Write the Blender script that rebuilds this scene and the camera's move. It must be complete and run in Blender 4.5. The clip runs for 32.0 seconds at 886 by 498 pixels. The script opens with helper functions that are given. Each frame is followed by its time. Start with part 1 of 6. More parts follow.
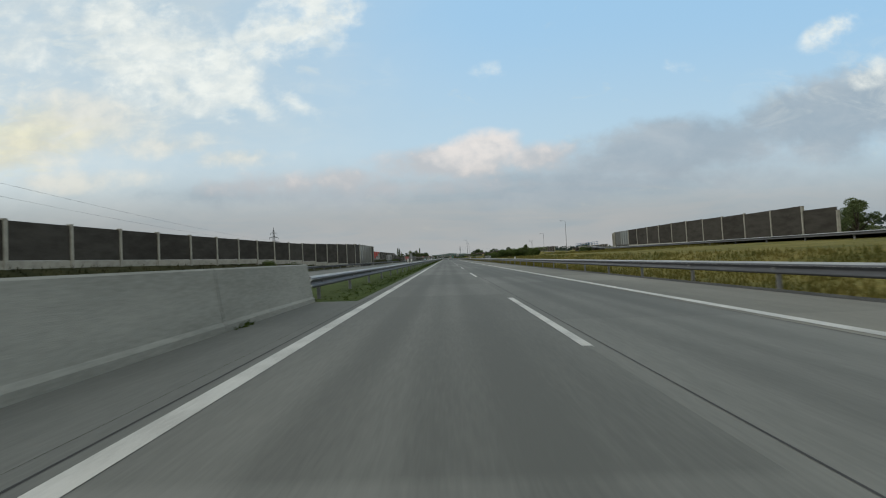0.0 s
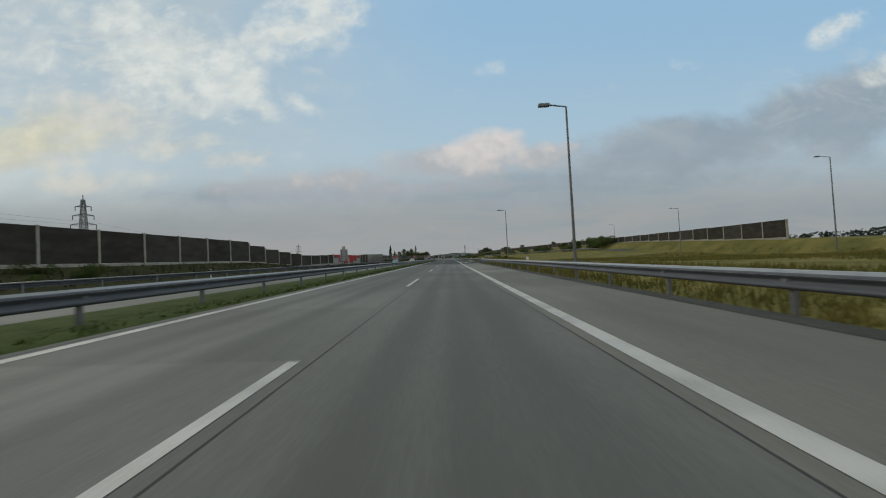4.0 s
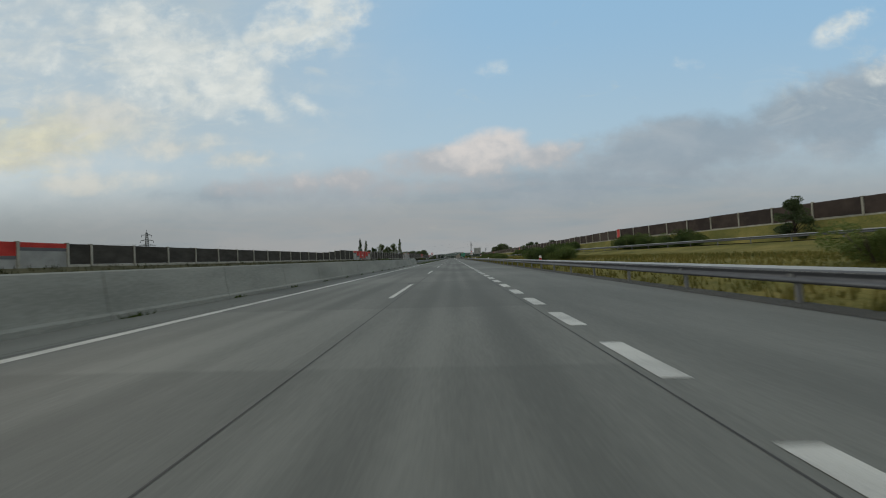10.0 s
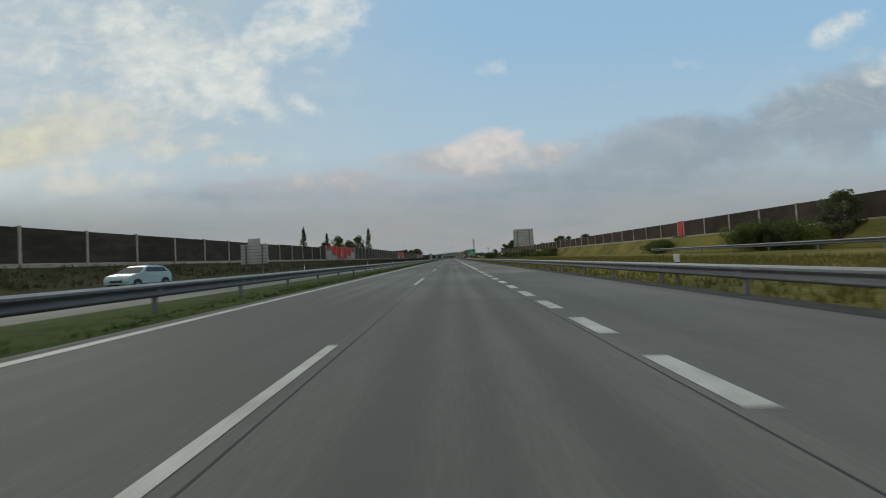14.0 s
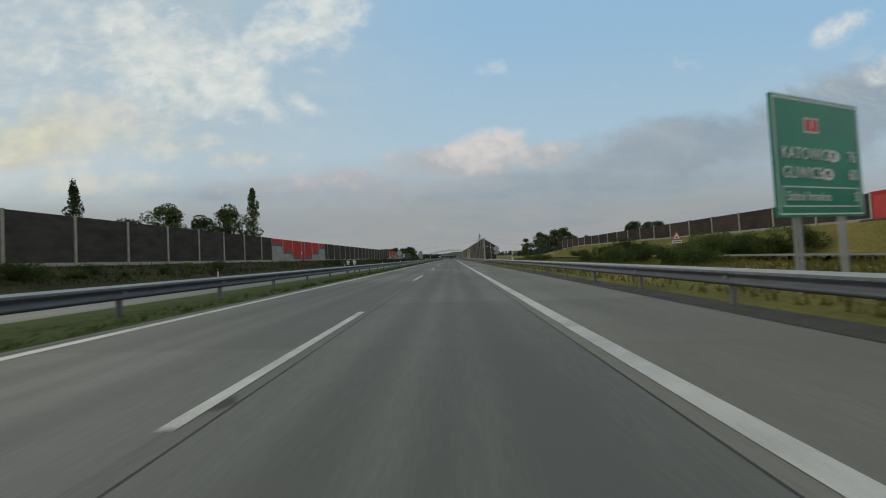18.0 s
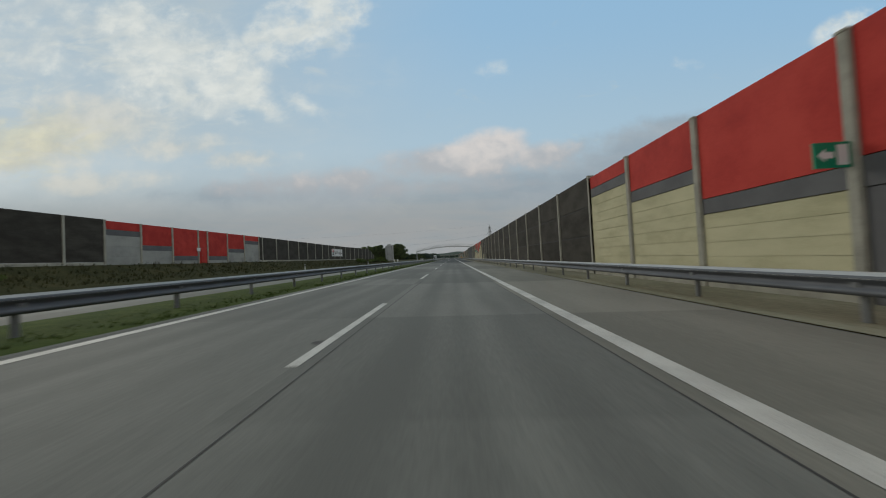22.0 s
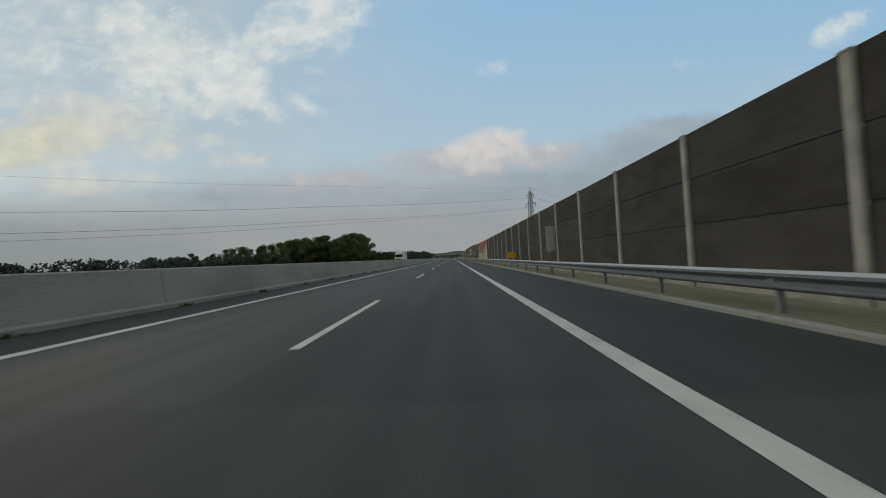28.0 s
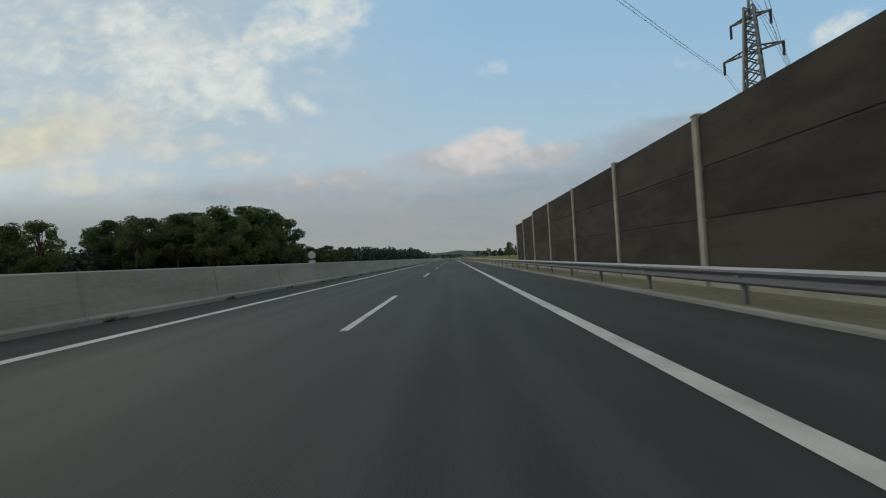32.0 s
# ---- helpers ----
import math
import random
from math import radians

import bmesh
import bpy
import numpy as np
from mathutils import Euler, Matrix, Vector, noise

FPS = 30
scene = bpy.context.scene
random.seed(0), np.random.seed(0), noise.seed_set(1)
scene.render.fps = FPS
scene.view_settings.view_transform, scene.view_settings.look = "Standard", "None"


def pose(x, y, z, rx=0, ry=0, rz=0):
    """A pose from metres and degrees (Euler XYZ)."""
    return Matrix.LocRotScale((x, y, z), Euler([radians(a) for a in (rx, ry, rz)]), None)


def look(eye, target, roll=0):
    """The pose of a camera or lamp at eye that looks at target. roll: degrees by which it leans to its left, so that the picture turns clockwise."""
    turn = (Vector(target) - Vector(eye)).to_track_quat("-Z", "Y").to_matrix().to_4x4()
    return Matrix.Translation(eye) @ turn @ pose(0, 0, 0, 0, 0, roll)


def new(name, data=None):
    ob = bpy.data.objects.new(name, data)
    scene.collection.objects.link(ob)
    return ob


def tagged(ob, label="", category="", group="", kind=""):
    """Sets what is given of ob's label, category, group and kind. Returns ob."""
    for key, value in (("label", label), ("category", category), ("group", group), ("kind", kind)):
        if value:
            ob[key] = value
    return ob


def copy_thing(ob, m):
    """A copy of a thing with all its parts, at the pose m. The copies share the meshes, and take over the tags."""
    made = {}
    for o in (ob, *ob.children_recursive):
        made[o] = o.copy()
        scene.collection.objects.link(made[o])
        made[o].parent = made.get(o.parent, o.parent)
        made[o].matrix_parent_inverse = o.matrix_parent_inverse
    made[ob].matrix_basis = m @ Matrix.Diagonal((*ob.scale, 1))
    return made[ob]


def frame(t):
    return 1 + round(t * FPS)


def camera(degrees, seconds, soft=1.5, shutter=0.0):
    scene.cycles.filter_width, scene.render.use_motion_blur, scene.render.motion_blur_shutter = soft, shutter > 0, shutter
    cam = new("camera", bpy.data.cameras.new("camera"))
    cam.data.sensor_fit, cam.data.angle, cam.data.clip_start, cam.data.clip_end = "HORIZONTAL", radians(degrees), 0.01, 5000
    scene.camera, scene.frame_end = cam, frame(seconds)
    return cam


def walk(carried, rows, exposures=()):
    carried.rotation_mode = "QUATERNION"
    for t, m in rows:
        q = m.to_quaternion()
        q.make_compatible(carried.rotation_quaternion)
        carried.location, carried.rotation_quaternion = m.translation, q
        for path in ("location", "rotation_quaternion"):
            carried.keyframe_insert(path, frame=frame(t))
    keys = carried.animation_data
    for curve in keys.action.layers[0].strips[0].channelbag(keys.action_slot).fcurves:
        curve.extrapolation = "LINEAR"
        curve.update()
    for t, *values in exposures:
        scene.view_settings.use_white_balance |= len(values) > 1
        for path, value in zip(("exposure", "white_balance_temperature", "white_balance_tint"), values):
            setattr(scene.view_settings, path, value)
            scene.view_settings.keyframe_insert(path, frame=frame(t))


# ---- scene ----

# The path: seconds, across the road, along it, and the turn to the left of the road's line.
# x = 0 is the broken line between the two lanes, y runs along the motorway, z = 0 is the road.
EYE, PITCH, LEAN = 1.13, 1.48, 3.0
FALL = 0.0244  # the carriageways fall this much to the right for each metre across
PATH = [
    (0, -1.68, 11.38, 0.50),
    (0.5, -1.35, 29.72, 0.25),
    (1, -0.85, 48.07, -0.16),
    (1.5, -0.25, 66.45, -0.41),
    (2, 0.42, 84.86, -0.31),
    (2.5, 0.95, 103.29, 0.08),
    (3, 1.36, 121.76, 0.44),
    (3.5, 1.65, 140.25, 0.87),
    (4.5, 1.90, 177.32, 1.30),
    (6, 1.92, 233.15, 1.52),
    (7.5, 1.85, 289.28, 1.58),
    (9, 1.87, 345.72, 1.49),
    (11, 1.80, 421.45, 1.66),
    (12, 1.63, 459.51, 1.65),
    (13, 1.60, 497.72, 1.50),
    (14.5, 1.68, 555.26, 1.35),
    (16, 1.83, 613.09, 1.35),
    (18, 2.02, 690.60, 1.45),
    (20, 1.93, 768.50, 1.64),
    (22, 1.79, 846.72, 1.52),
    (24, 1.76, 925.16, 1.55),
    (25.5, 1.80, 984.07, 1.30),
    (27, 2.00, 1042.98, 1.32),
    (28, 2.10, 1082.23, 1.49),
    (30, 1.93, 1160.59, 1.65),
    (31, 1.82, 1199.65, 1.60),
    (32, 1.80, 1238.61, 1.53),
]
cam = camera(103.0, 32.0, soft=1.1, shutter=0.08)
walk(cam, [(t, pose(x, y, EYE - FALL * x, 90 + PITCH, LEAN, turn)) for t, x, y, turn in PATH], [(0, 0.28, 6400, 7), (0.5, 0.05, 6400, 7), (1, 0.0, 6400, 7), (32, 0.0, 6400, 7)])


# ---- node helpers ----
class Nodes:
    """Small expressions out of nodes."""

    def __init__(self, tree):
        self.t = tree
        tree.nodes.clear()

    def node(self, kind, **inputs):
        n = self.t.nodes.new(kind)
        for k, v in inputs.items():
            self.put(n.inputs[int(k[1:])] if k[0] == "i" and k[1:].isdigit() else n.inputs[k.replace("_", " ")], v)
        return n

    def put(self, socket, v):
        if isinstance(v, bpy.types.NodeSocket):
            self.t.links.new(v, socket)
        else:
            socket.default_value = v

    def m(self, op, a, b=0.0, c=0.0, clamp=False):
        n = self.node("ShaderNodeMath", i0=a, i1=b, i2=c)
        n.operation, n.use_clamp = op, clamp
        return n.outputs[0]

    def noise(self, vec, scale, detail=4.0, rough=0.55, distort=0.0):
        n = self.node("ShaderNodeTexNoise", Vector=vec, Scale=scale, Detail=detail, Roughness=rough, Distortion=distort)
        return n.outputs[0]

    def ramp(self, fac, stops):
        n = self.node("ShaderNodeValToRGB", Fac=fac)
        r = n.color_ramp
        for k, (p, c) in enumerate(stops):
            e = r.elements[k] if k < 2 else r.elements.new(p)
            e.position, e.color = p, (*c, 1)
        return n.outputs[0]

    def mix(self, f, a, b, mode="MIX"):
        n = self.node("ShaderNodeMix")
        n.data_type, n.blend_type = "RGBA", mode
        self.put(n.inputs[0], f)
        for s, v in ((6, a), (7, b)):
            self.put(n.inputs[s], v if isinstance(v, bpy.types.NodeSocket) else (*v, 1))
        return n.outputs[2]

    def step(self, v, lo, hi):
        n = self.node("ShaderNodeMapRange", Value=v)
        n.interpolation_type = "SMOOTHSTEP"
        n.inputs[1].default_value, n.inputs[2].default_value = lo, hi
        return n.outputs[0]


# ---- world: pale evening sky with broken cloud, sun low behind the cloud on the left ----
SUN_AZ, SUN_EL = radians(-52), radians(22)
world = bpy.data.worlds.new("sky")
scene.world = world
world.use_nodes = True
w = Nodes(world.node_tree)
sky = w.node("ShaderNodeTexSky")
sky.sky_type, sky.sun_disc = "NISHITA", False
sky.sun_elevation, sky.sun_rotation = SUN_EL, SUN_AZ
sky.air_density, sky.dust_density, sky.ozone_density = 1.0, 1.6, 1.5
way = w.node("ShaderNodeTexCoord").outputs["Generated"]
sep = w.node("ShaderNodeSeparateXYZ", Vector=way)
sx, dy, sz = sep.outputs
dx, dz = w.m("SUBTRACT", sx, w.m("MULTIPLY", sz, FALL)), w.m("ADD", sz, w.m("MULTIPLY", sx, FALL))
ahead = w.m("MAXIMUM", w.m("ABSOLUTE", dy), 0.12)
u, v = w.m("DIVIDE", dx, ahead), w.m("DIVIDE", dz, ahead)
flat = w.node("ShaderNodeCombineXYZ", X=u, Y=w.m("MULTIPLY", v, 1.9), Z=w.m("SIGN", dy)).outputs[0]
billow = w.noise(flat, 2.1, 7.0, 0.52, 0.35)
fine = w.noise(flat, 7.0, 7.0, 0.58, 0.5)
even = w.node("ShaderNodeCombineXYZ", X=u, Y=w.m("MULTIPLY", v, 1.25), Z=w.m("ADD", w.m("SIGN", dy), 4.0)).outputs[0]
lump = w.noise(even, 5.5, 3.0, 0.5, 0.1)
curd = w.noise(even, 15.0, 6.0, 0.6, 0.15)
puff = w.m("MULTIPLY", w.m("SUBTRACT", w.m("ADD", w.m("MULTIPLY", lump, 0.62), w.m("MULTIPLY", curd, 0.38)), 0.5), 4.0)
tex = w.m("MULTIPLY", w.m("SUBTRACT", w.m("ADD", w.m("MULTIPLY", billow, 0.6), w.m("MULTIPLY", fine, 0.4)), 0.5), 3.6)


def blob(cu, cv, ru, rv, turn=0.0, amount=1.0):
    """A soft oval patch of sky where cloud gathers."""
    c, s = math.cos(turn), math.sin(turn)
    a, b = w.m("SUBTRACT", u, cu), w.m("SUBTRACT", v, cv)
    p = w.m("DIVIDE", w.m("ADD", w.m("MULTIPLY", a, c), w.m("MULTIPLY", b, s)), ru)
    q = w.m("DIVIDE", w.m("SUBTRACT", w.m("MULTIPLY", b, c), w.m("MULTIPLY", a, s)), rv)
    d = w.m("SUBTRACT", 1.0, w.m("SQRT", w.m("ADD", w.m("MULTIPLY", p, p), w.m("MULTIPLY", q, q))), clamp=True)
    return w.m("MULTIPLY", w.m("POWER", d, 0.8), amount)


def most(*vs):
    r = vs[0]
    for k in vs[1:]:
        r = w.m("MAXIMUM", r, k)
    return r


def amount(gather, lo, hi, grain=0.8, form=tex):
    return w.m("MULTIPLY", w.step(w.m("ADD", gather, w.m("MULTIPLY", form, grain)), lo, hi), w.step(gather, 0.0, 0.3))


white = amount(most(blob(-0.88, 0.66, 0.31, 0.21, -0.35, 1.15), blob(-0.66, 0.55, 0.26, 0.13, -0.55, 1.05), blob(-0.385, 0.70, 0.25, 0.14, 0.45, 1.25), blob(-1.14, 0.62, 0.24, 0.07, -0.1, 0.85), blob(-0.80, 0.49, 0.22, 0.07, -0.2, 0.85),
                    blob(-0.56, 0.455, 0.20, 0.05, -0.3, 0.85), blob(-0.41, 0.445, 0.11, 0.045, -0.45, 0.85), blob(1.13, 0.625, 0.14, 0.055, 0.5, 0.7), blob(1.25, 0.50, 0.14, 0.06, 0.3, 0.55),
                    blob(0.155, 0.53, 0.09, 0.04, 0.0, 0.65), blob(0.70, 0.535, 0.08, 0.035, 0.0, 0.7), blob(-2.6, 0.8, 1.6, 1.0, 0.0, 1.2)), 0.12, 1.2, 1.15, w.m("ADD", w.m("MULTIPLY", puff, 0.75), w.m("MULTIPLY", tex, 0.35)))
cream = amount(most(blob(-1.03, 0.425, 0.30, 0.10, -0.15, 1.15), blob(-1.25, 0.34, 0.30, 0.10, 0.0, 1.1), blob(-0.80, 0.345, 0.30, 0.05, 0.0, 0.9), blob(-0.60, 0.305, 0.20, 0.045, 0.0, 0.95),
                    blob(-1.15, 0.25, 0.45, 0.05, 0.0, 0.75)), 0.15, 1.05, 0.75, puff)
pink = amount(most(blob(0.0, 0.275, 0.30, 0.07, 0.0, 1.35), blob(0.12, 0.305, 0.16, 0.075, 0.1, 1.4), blob(0.27, 0.285, 0.18, 0.06, 0.0, 1.15), blob(-0.28, 0.235, 0.18, 0.05, 0.0, 1.0),
                   blob(-0.50, 0.225, 0.30, 0.05, 0.0, 0.8), blob(-0.1, 0.205, 0.5, 0.04, 0.0, 0.65)), 0.1, 0.9, 0.55, puff)
slant = w.node("ShaderNodeCombineXYZ", X=w.m("ADD", w.m("MULTIPLY", u, 1.0), w.m("MULTIPLY", v, 0.7)), Y=w.m("MULTIPLY", w.m("SUBTRACT", v, w.m("MULTIPLY", u, 0.12)), 2.6), Z=3.0).outputs[0]
speck = w.noise(slant, 5.2, 8.0, 0.62, 0.7)
dapple = w.m("MULTIPLY", w.step(speck, 0.47, 0.66), most(blob(-0.95, 0.54, 0.70, 0.26, -0.1, 1.15), blob(-0.5, 0.60, 0.4, 0.16, -0.2, 0.6), blob(1.2, 0.45, 0.4, 0.2, 0.2, 0.5)), clamp=True)
dull = amount(most(blob(0.62, 0.285, 0.52, 0.12, 0.08, 1.5), blob(1.12, 0.37, 0.42, 0.17, 0.2, 1.4), blob(0.45, 0.20, 0.85, 0.09, 0.03, 1.1), blob(-0.32, 0.195, 0.8, 0.07, 0.0, 0.9), blob(2.8, 0.6, 1.6, 0.8, 0.0, 1.1)), 0.25, 1.0, 0.5, puff)
blue = w.mix(1.0, sky.outputs[0], (0.07, 0.07, 0.07), "MULTIPLY")
blue = w.mix(0.86, blue, w.mix(w.step(v, 0.20, 0.75), (0.45, 0.585, 0.68), (0.328, 0.53, 0.738)))
base = w.mix(w.step(v, 0.34, 0.08), blue, w.mix(w.step(tex, -0.5, 0.6), (0.315, 0.35, 0.37), (0.375, 0.38, 0.385)))
veil = w.m("MULTIPLY", w.m("MULTIPLY", w.step(u, 0.2, -0.9), 0.8), w.step(v, 0.08, 0.40))
base = w.mix(veil, base, w.mix(w.step(tex, -0.5, 0.5), (0.39, 0.475, 0.535), (0.47, 0.515, 0.53)))
grain = w.step(w.noise(flat, 11.0, 5.0, 0.55, 0.4), 0.25, 0.75)
warm = w.mix(grain, (0.62, 0.65, 0.64), (0.77, 0.775, 0.735))
col = w.mix(w.m("MULTIPLY", dull, 0.9), base, w.mix(w.step(tex, -0.6, 0.6), (0.275, 0.335, 0.395), (0.375, 0.415, 0.455)))
col = w.mix(w.m("MULTIPLY", pink, 0.88), col, w.mix(w.step(w.m("ADD", puff, w.m("MULTIPLY", w.m("SUBTRACT", v, 0.29), 7.0)), -0.5, 0.6), (0.44, 0.445, 0.465), (0.70, 0.635, 0.60)))
col = w.mix(w.m("MULTIPLY", cream, 0.75), col, w.mix(w.step(puff, -0.6, 0.6), (0.50, 0.515, 0.495), (0.70, 0.67, 0.60)))
yellow = w.m("MULTIPLY", w.step(w.m("ADD", blob(-1.22, 0.37, 0.34, 0.14, 0.1, 1.1), w.m("MULTIPLY", w.m("SUBTRACT", speck, 0.5), 2.0)), 0.2, 1.0), 0.7)
col = w.mix(yellow, col, w.mix(grain, (0.55, 0.53, 0.43), (0.72, 0.675, 0.48)))
col = w.mix(w.m("MULTIPLY", dapple, 0.75), col, w.mix(grain, (0.56, 0.60, 0.595), (0.66, 0.67, 0.63)))
col = w.mix(w.m("MULTIPLY", white, w.m("ADD", 0.66, w.m("MULTIPLY", w.step(curd, 0.36, 0.6), 0.26))), col, warm)
streak = w.noise(w.node("ShaderNodeCombineXYZ", X=w.m("MULTIPLY", u, 1.3), Y=w.m("MULTIPLY", v, 9.0), Z=7.0).outputs[0], 1.6, 6.0, 0.55, 0.6)
haze = w.mix(w.step(streak, 0.36, 0.64), (0.283, 0.318, 0.345), (0.352, 0.346, 0.345))
low_sky = w.mix(w.step(u, -1.35, -0.4), (0.262, 0.272, 0.268), haze)
col = w.mix(w.m("MULTIPLY", w.step(w.m("ADD", v, w.m("MULTIPLY", tex, 0.06)), 0.33, -0.06), 0.88), col, low_sky)
away = w.m("MAXIMUM", w.step(v, 0.85, 1.5), w.step(dy, 0.0, -0.35))
col = w.mix(w.m("MULTIPLY", away, 0.9), col, w.mix(w.step(tex, -0.6, 0.6), (0.47, 0.47, 0.445), (0.62, 0.615, 0.585)))
out = w.node("ShaderNodeOutputWorld", Surface=w.node("ShaderNodeBackground", Color=col, Strength=1.0).outputs[0])

sun = new("sun", bpy.data.lights.new("sun", "SUN"))
sun.data.energy, sun.data.angle, sun.data.color = 0.45, radians(14), (1.0, 0.9, 0.76)
sun.matrix_world = look((math.sin(SUN_AZ) * 60, math.cos(SUN_AZ) * 60, math.tan(SUN_EL) * 60), (0, 0, 0))


# ---- materials ----
def material(name, stops, scale=1.0, rough=0.8, metal=0.0, fine=40.0, bump=0.0, bump_scale=60.0, vary=0.0, spec=0.5, stretch=(1, 1, 1), wear=0.25, slab=None, tracks=0.0, thin=0.0):
    """Grain at two scales over a colour ramp, in metres."""
    mat = bpy.data.materials.new(name)
    mat.use_nodes = True
    n = Nodes(mat.node_tree)
    geo = n.node("ShaderNodeNewGeometry").outputs["Position"]
    mp = n.node("ShaderNodeMapping", Vector=geo)
    mp.inputs["Scale"].default_value = stretch
    vec = mp.outputs[0]
    big = n.noise(vec, scale, 5.0, 0.6)
    small = n.noise(vec, fine, 3.0, 0.6)
    f = n.m("ADD", n.m("MULTIPLY", big, 1 - wear), n.m("MULTIPLY", small, wear))
    if vary:
        rnd = n.node("ShaderNodeObjectInfo").outputs["Random"]
        f = n.m("ADD", f, n.m("MULTIPLY", n.m("SUBTRACT", rnd, 0.5), vary))
    if slab:
        cell = n.node("ShaderNodeVectorMath", i0=geo, i1=slab)
        cell.operation = "DIVIDE"
        low_ = n.node("ShaderNodeVectorMath", i0=cell.outputs[0])
        low_.operation = "FLOOR"
        rnd = n.node("ShaderNodeTexWhiteNoise", Vector=low_.outputs[0]).outputs["Value"]
        f = n.m("ADD", f, n.m("MULTIPLY", n.m("SUBTRACT", rnd, 0.5), 0.16))
    if tracks:
        px = n.node("ShaderNodeSeparateXYZ", Vector=geo).outputs[0]
        off = n.m("ABSOLUTE", n.m("SUBTRACT", n.m("ABSOLUTE", n.m("SUBTRACT", n.m("ABSOLUTE", px), 1.88)), 0.76))
        f = n.m("SUBTRACT", f, n.m("MULTIPLY", n.m("MULTIPLY", n.step(off, 0.42, 0.05), n.noise(vec, 0.25, 2.0)), tracks))
        tar = n.m("ABSOLUTE", n.m("SUBTRACT", n.m("ABSOLUTE", px), 1.88))
        f = n.m("SUBTRACT", f, n.m("MULTIPLY", n.step(tar, 0.28, 0.0), tracks * 0.35))
    f = n.step(f, 0.3, 0.7)
    c = n.ramp(f, [(k / (len(stops) - 1), s) for k, s in enumerate(stops)])
    b = n.node("ShaderNodeBsdfPrincipled", Base_Color=c, Roughness=rough, Metallic=metal)
    b.inputs["Specular IOR Level"].default_value = spec
    if bump:
        n.put(b.inputs["Normal"], n.node("ShaderNodeBump", Strength=bump, Distance=0.02, Height=n.noise(vec, bump_scale, 4.0)).outputs[0])
    skin = b.outputs[0]
    if thin:
        skin = n.node("ShaderNodeMixShader", i0=thin, i1=skin, i2=n.node("ShaderNodeBsdfTranslucent", Color=c).outputs[0]).outputs[0]
    n.node("ShaderNodeOutputMaterial", Surface=skin)
    return mat


def glass(name, tint, dust, rough=0.05, amount=0.6, film=0.3):
    """A clear sheet with a film of road dust on it."""
    mat = bpy.data.materials.new(name)
    mat.use_nodes = True
    n = Nodes(mat.node_tree)
    g = n.node("ShaderNodeBsdfGlossy", Color=(0.8, 0.8, 0.8, 1), Roughness=rough)
    tr = n.node("ShaderNodeBsdfTransparent", Color=(*tint, 1))
    geo = n.node("ShaderNodeNewGeometry").outputs["Position"]
    spots = n.m("ADD", film, n.m("MULTIPLY", n.m("SUBTRACT", n.noise(geo, 0.9, 5.0, 0.6), 0.5), 0.5), clamp=True)
    body = n.node("ShaderNodeMixShader", i0=spots, i1=tr.outputs[0], i2=n.node("ShaderNodeBsdfDiffuse", Color=(*dust, 1)).outputs[0])
    fres = n.node("ShaderNodeFresnel", IOR=1.5).outputs[0]
    m1 = n.node("ShaderNodeMixShader", i0=n.m("MULTIPLY", fres, amount, clamp=True), i1=body.outputs[0], i2=g.outputs[0])
    n.node("ShaderNodeOutputMaterial", Surface=m1.outputs[0])
    return mat


M_CONC_ROAD = material("road_concrete", [(0.117, 0.120, 0.109), (0.157, 0.160, 0.145), (0.202, 0.205, 0.185)], 0.35, 0.78, fine=30, bump=0.15, stretch=(1, 0.16, 1), spec=0.3, slab=(3.75, 4.4, 50), tracks=0.22)
M_SHOULDER = material("shoulder_concrete", [(0.148, 0.145, 0.123), (0.20, 0.195, 0.166), (0.248, 0.241, 0.206)], 0.3, 0.8, fine=28, bump=0.15, stretch=(1, 0.2, 1), spec=0.3, slab=(7.0, 4.4, 50))
M_ASPHALT = material("asphalt", [(0.0255, 0.0275, 0.027), (0.0375, 0.040, 0.039), (0.052, 0.055, 0.053)], 0.4, 0.8, fine=60, bump=0.3, bump_scale=90, stretch=(1, 0.2, 1), spec=0.4, slab=(9.0, 31.0, 50), tracks=-0.25)
M_JOINT = material("joint_seal", [(0.03, 0.03, 0.03), (0.06, 0.058, 0.055)], 3, 0.8)
M_PAINT = material("road_paint", [(0.34, 0.335, 0.31), (0.52, 0.515, 0.475), (0.64, 0.63, 0.585)], 1.2, 0.6, fine=45, wear=0.45)
M_GRASS = material("verge_grass", [(0.036, 0.056, 0.014), (0.056, 0.080, 0.019), (0.082, 0.105, 0.028)], 1.6, 0.95, fine=16, bump=0.4, bump_scale=40, wear=0.55, spec=0.1)
M_GRASS_BLADE = material("verge_grass_blades", [(0.036, 0.056, 0.014), (0.056, 0.080, 0.019), (0.082, 0.105, 0.028)], 1.6, 0.95, fine=16, bump=0.4, bump_scale=40, wear=0.55, spec=0.1, thin=0.45)
M_DRY = material("dry_grass", [(0.078, 0.088, 0.024), (0.168, 0.152, 0.044), (0.275, 0.222, 0.07)], 0.22, 0.95, fine=7, bump=0.9, bump_scale=18, wear=0.45, spec=0.1)
M_DRY_BLADE = material("dry_grass_blades", [(0.078, 0.088, 0.024), (0.168, 0.152, 0.044), (0.275, 0.222, 0.07)], 0.22, 0.95, fine=7, bump=0.9, bump_scale=18, wear=0.45, spec=0.1, thin=0.45)
M_BANK = material("bank_grass", [(0.024, 0.028, 0.012), (0.045, 0.046, 0.02), (0.075, 0.068, 0.03)], 0.5, 0.95, fine=9, bump=0.8, bump_scale=20, wear=0.5, spec=0.1)
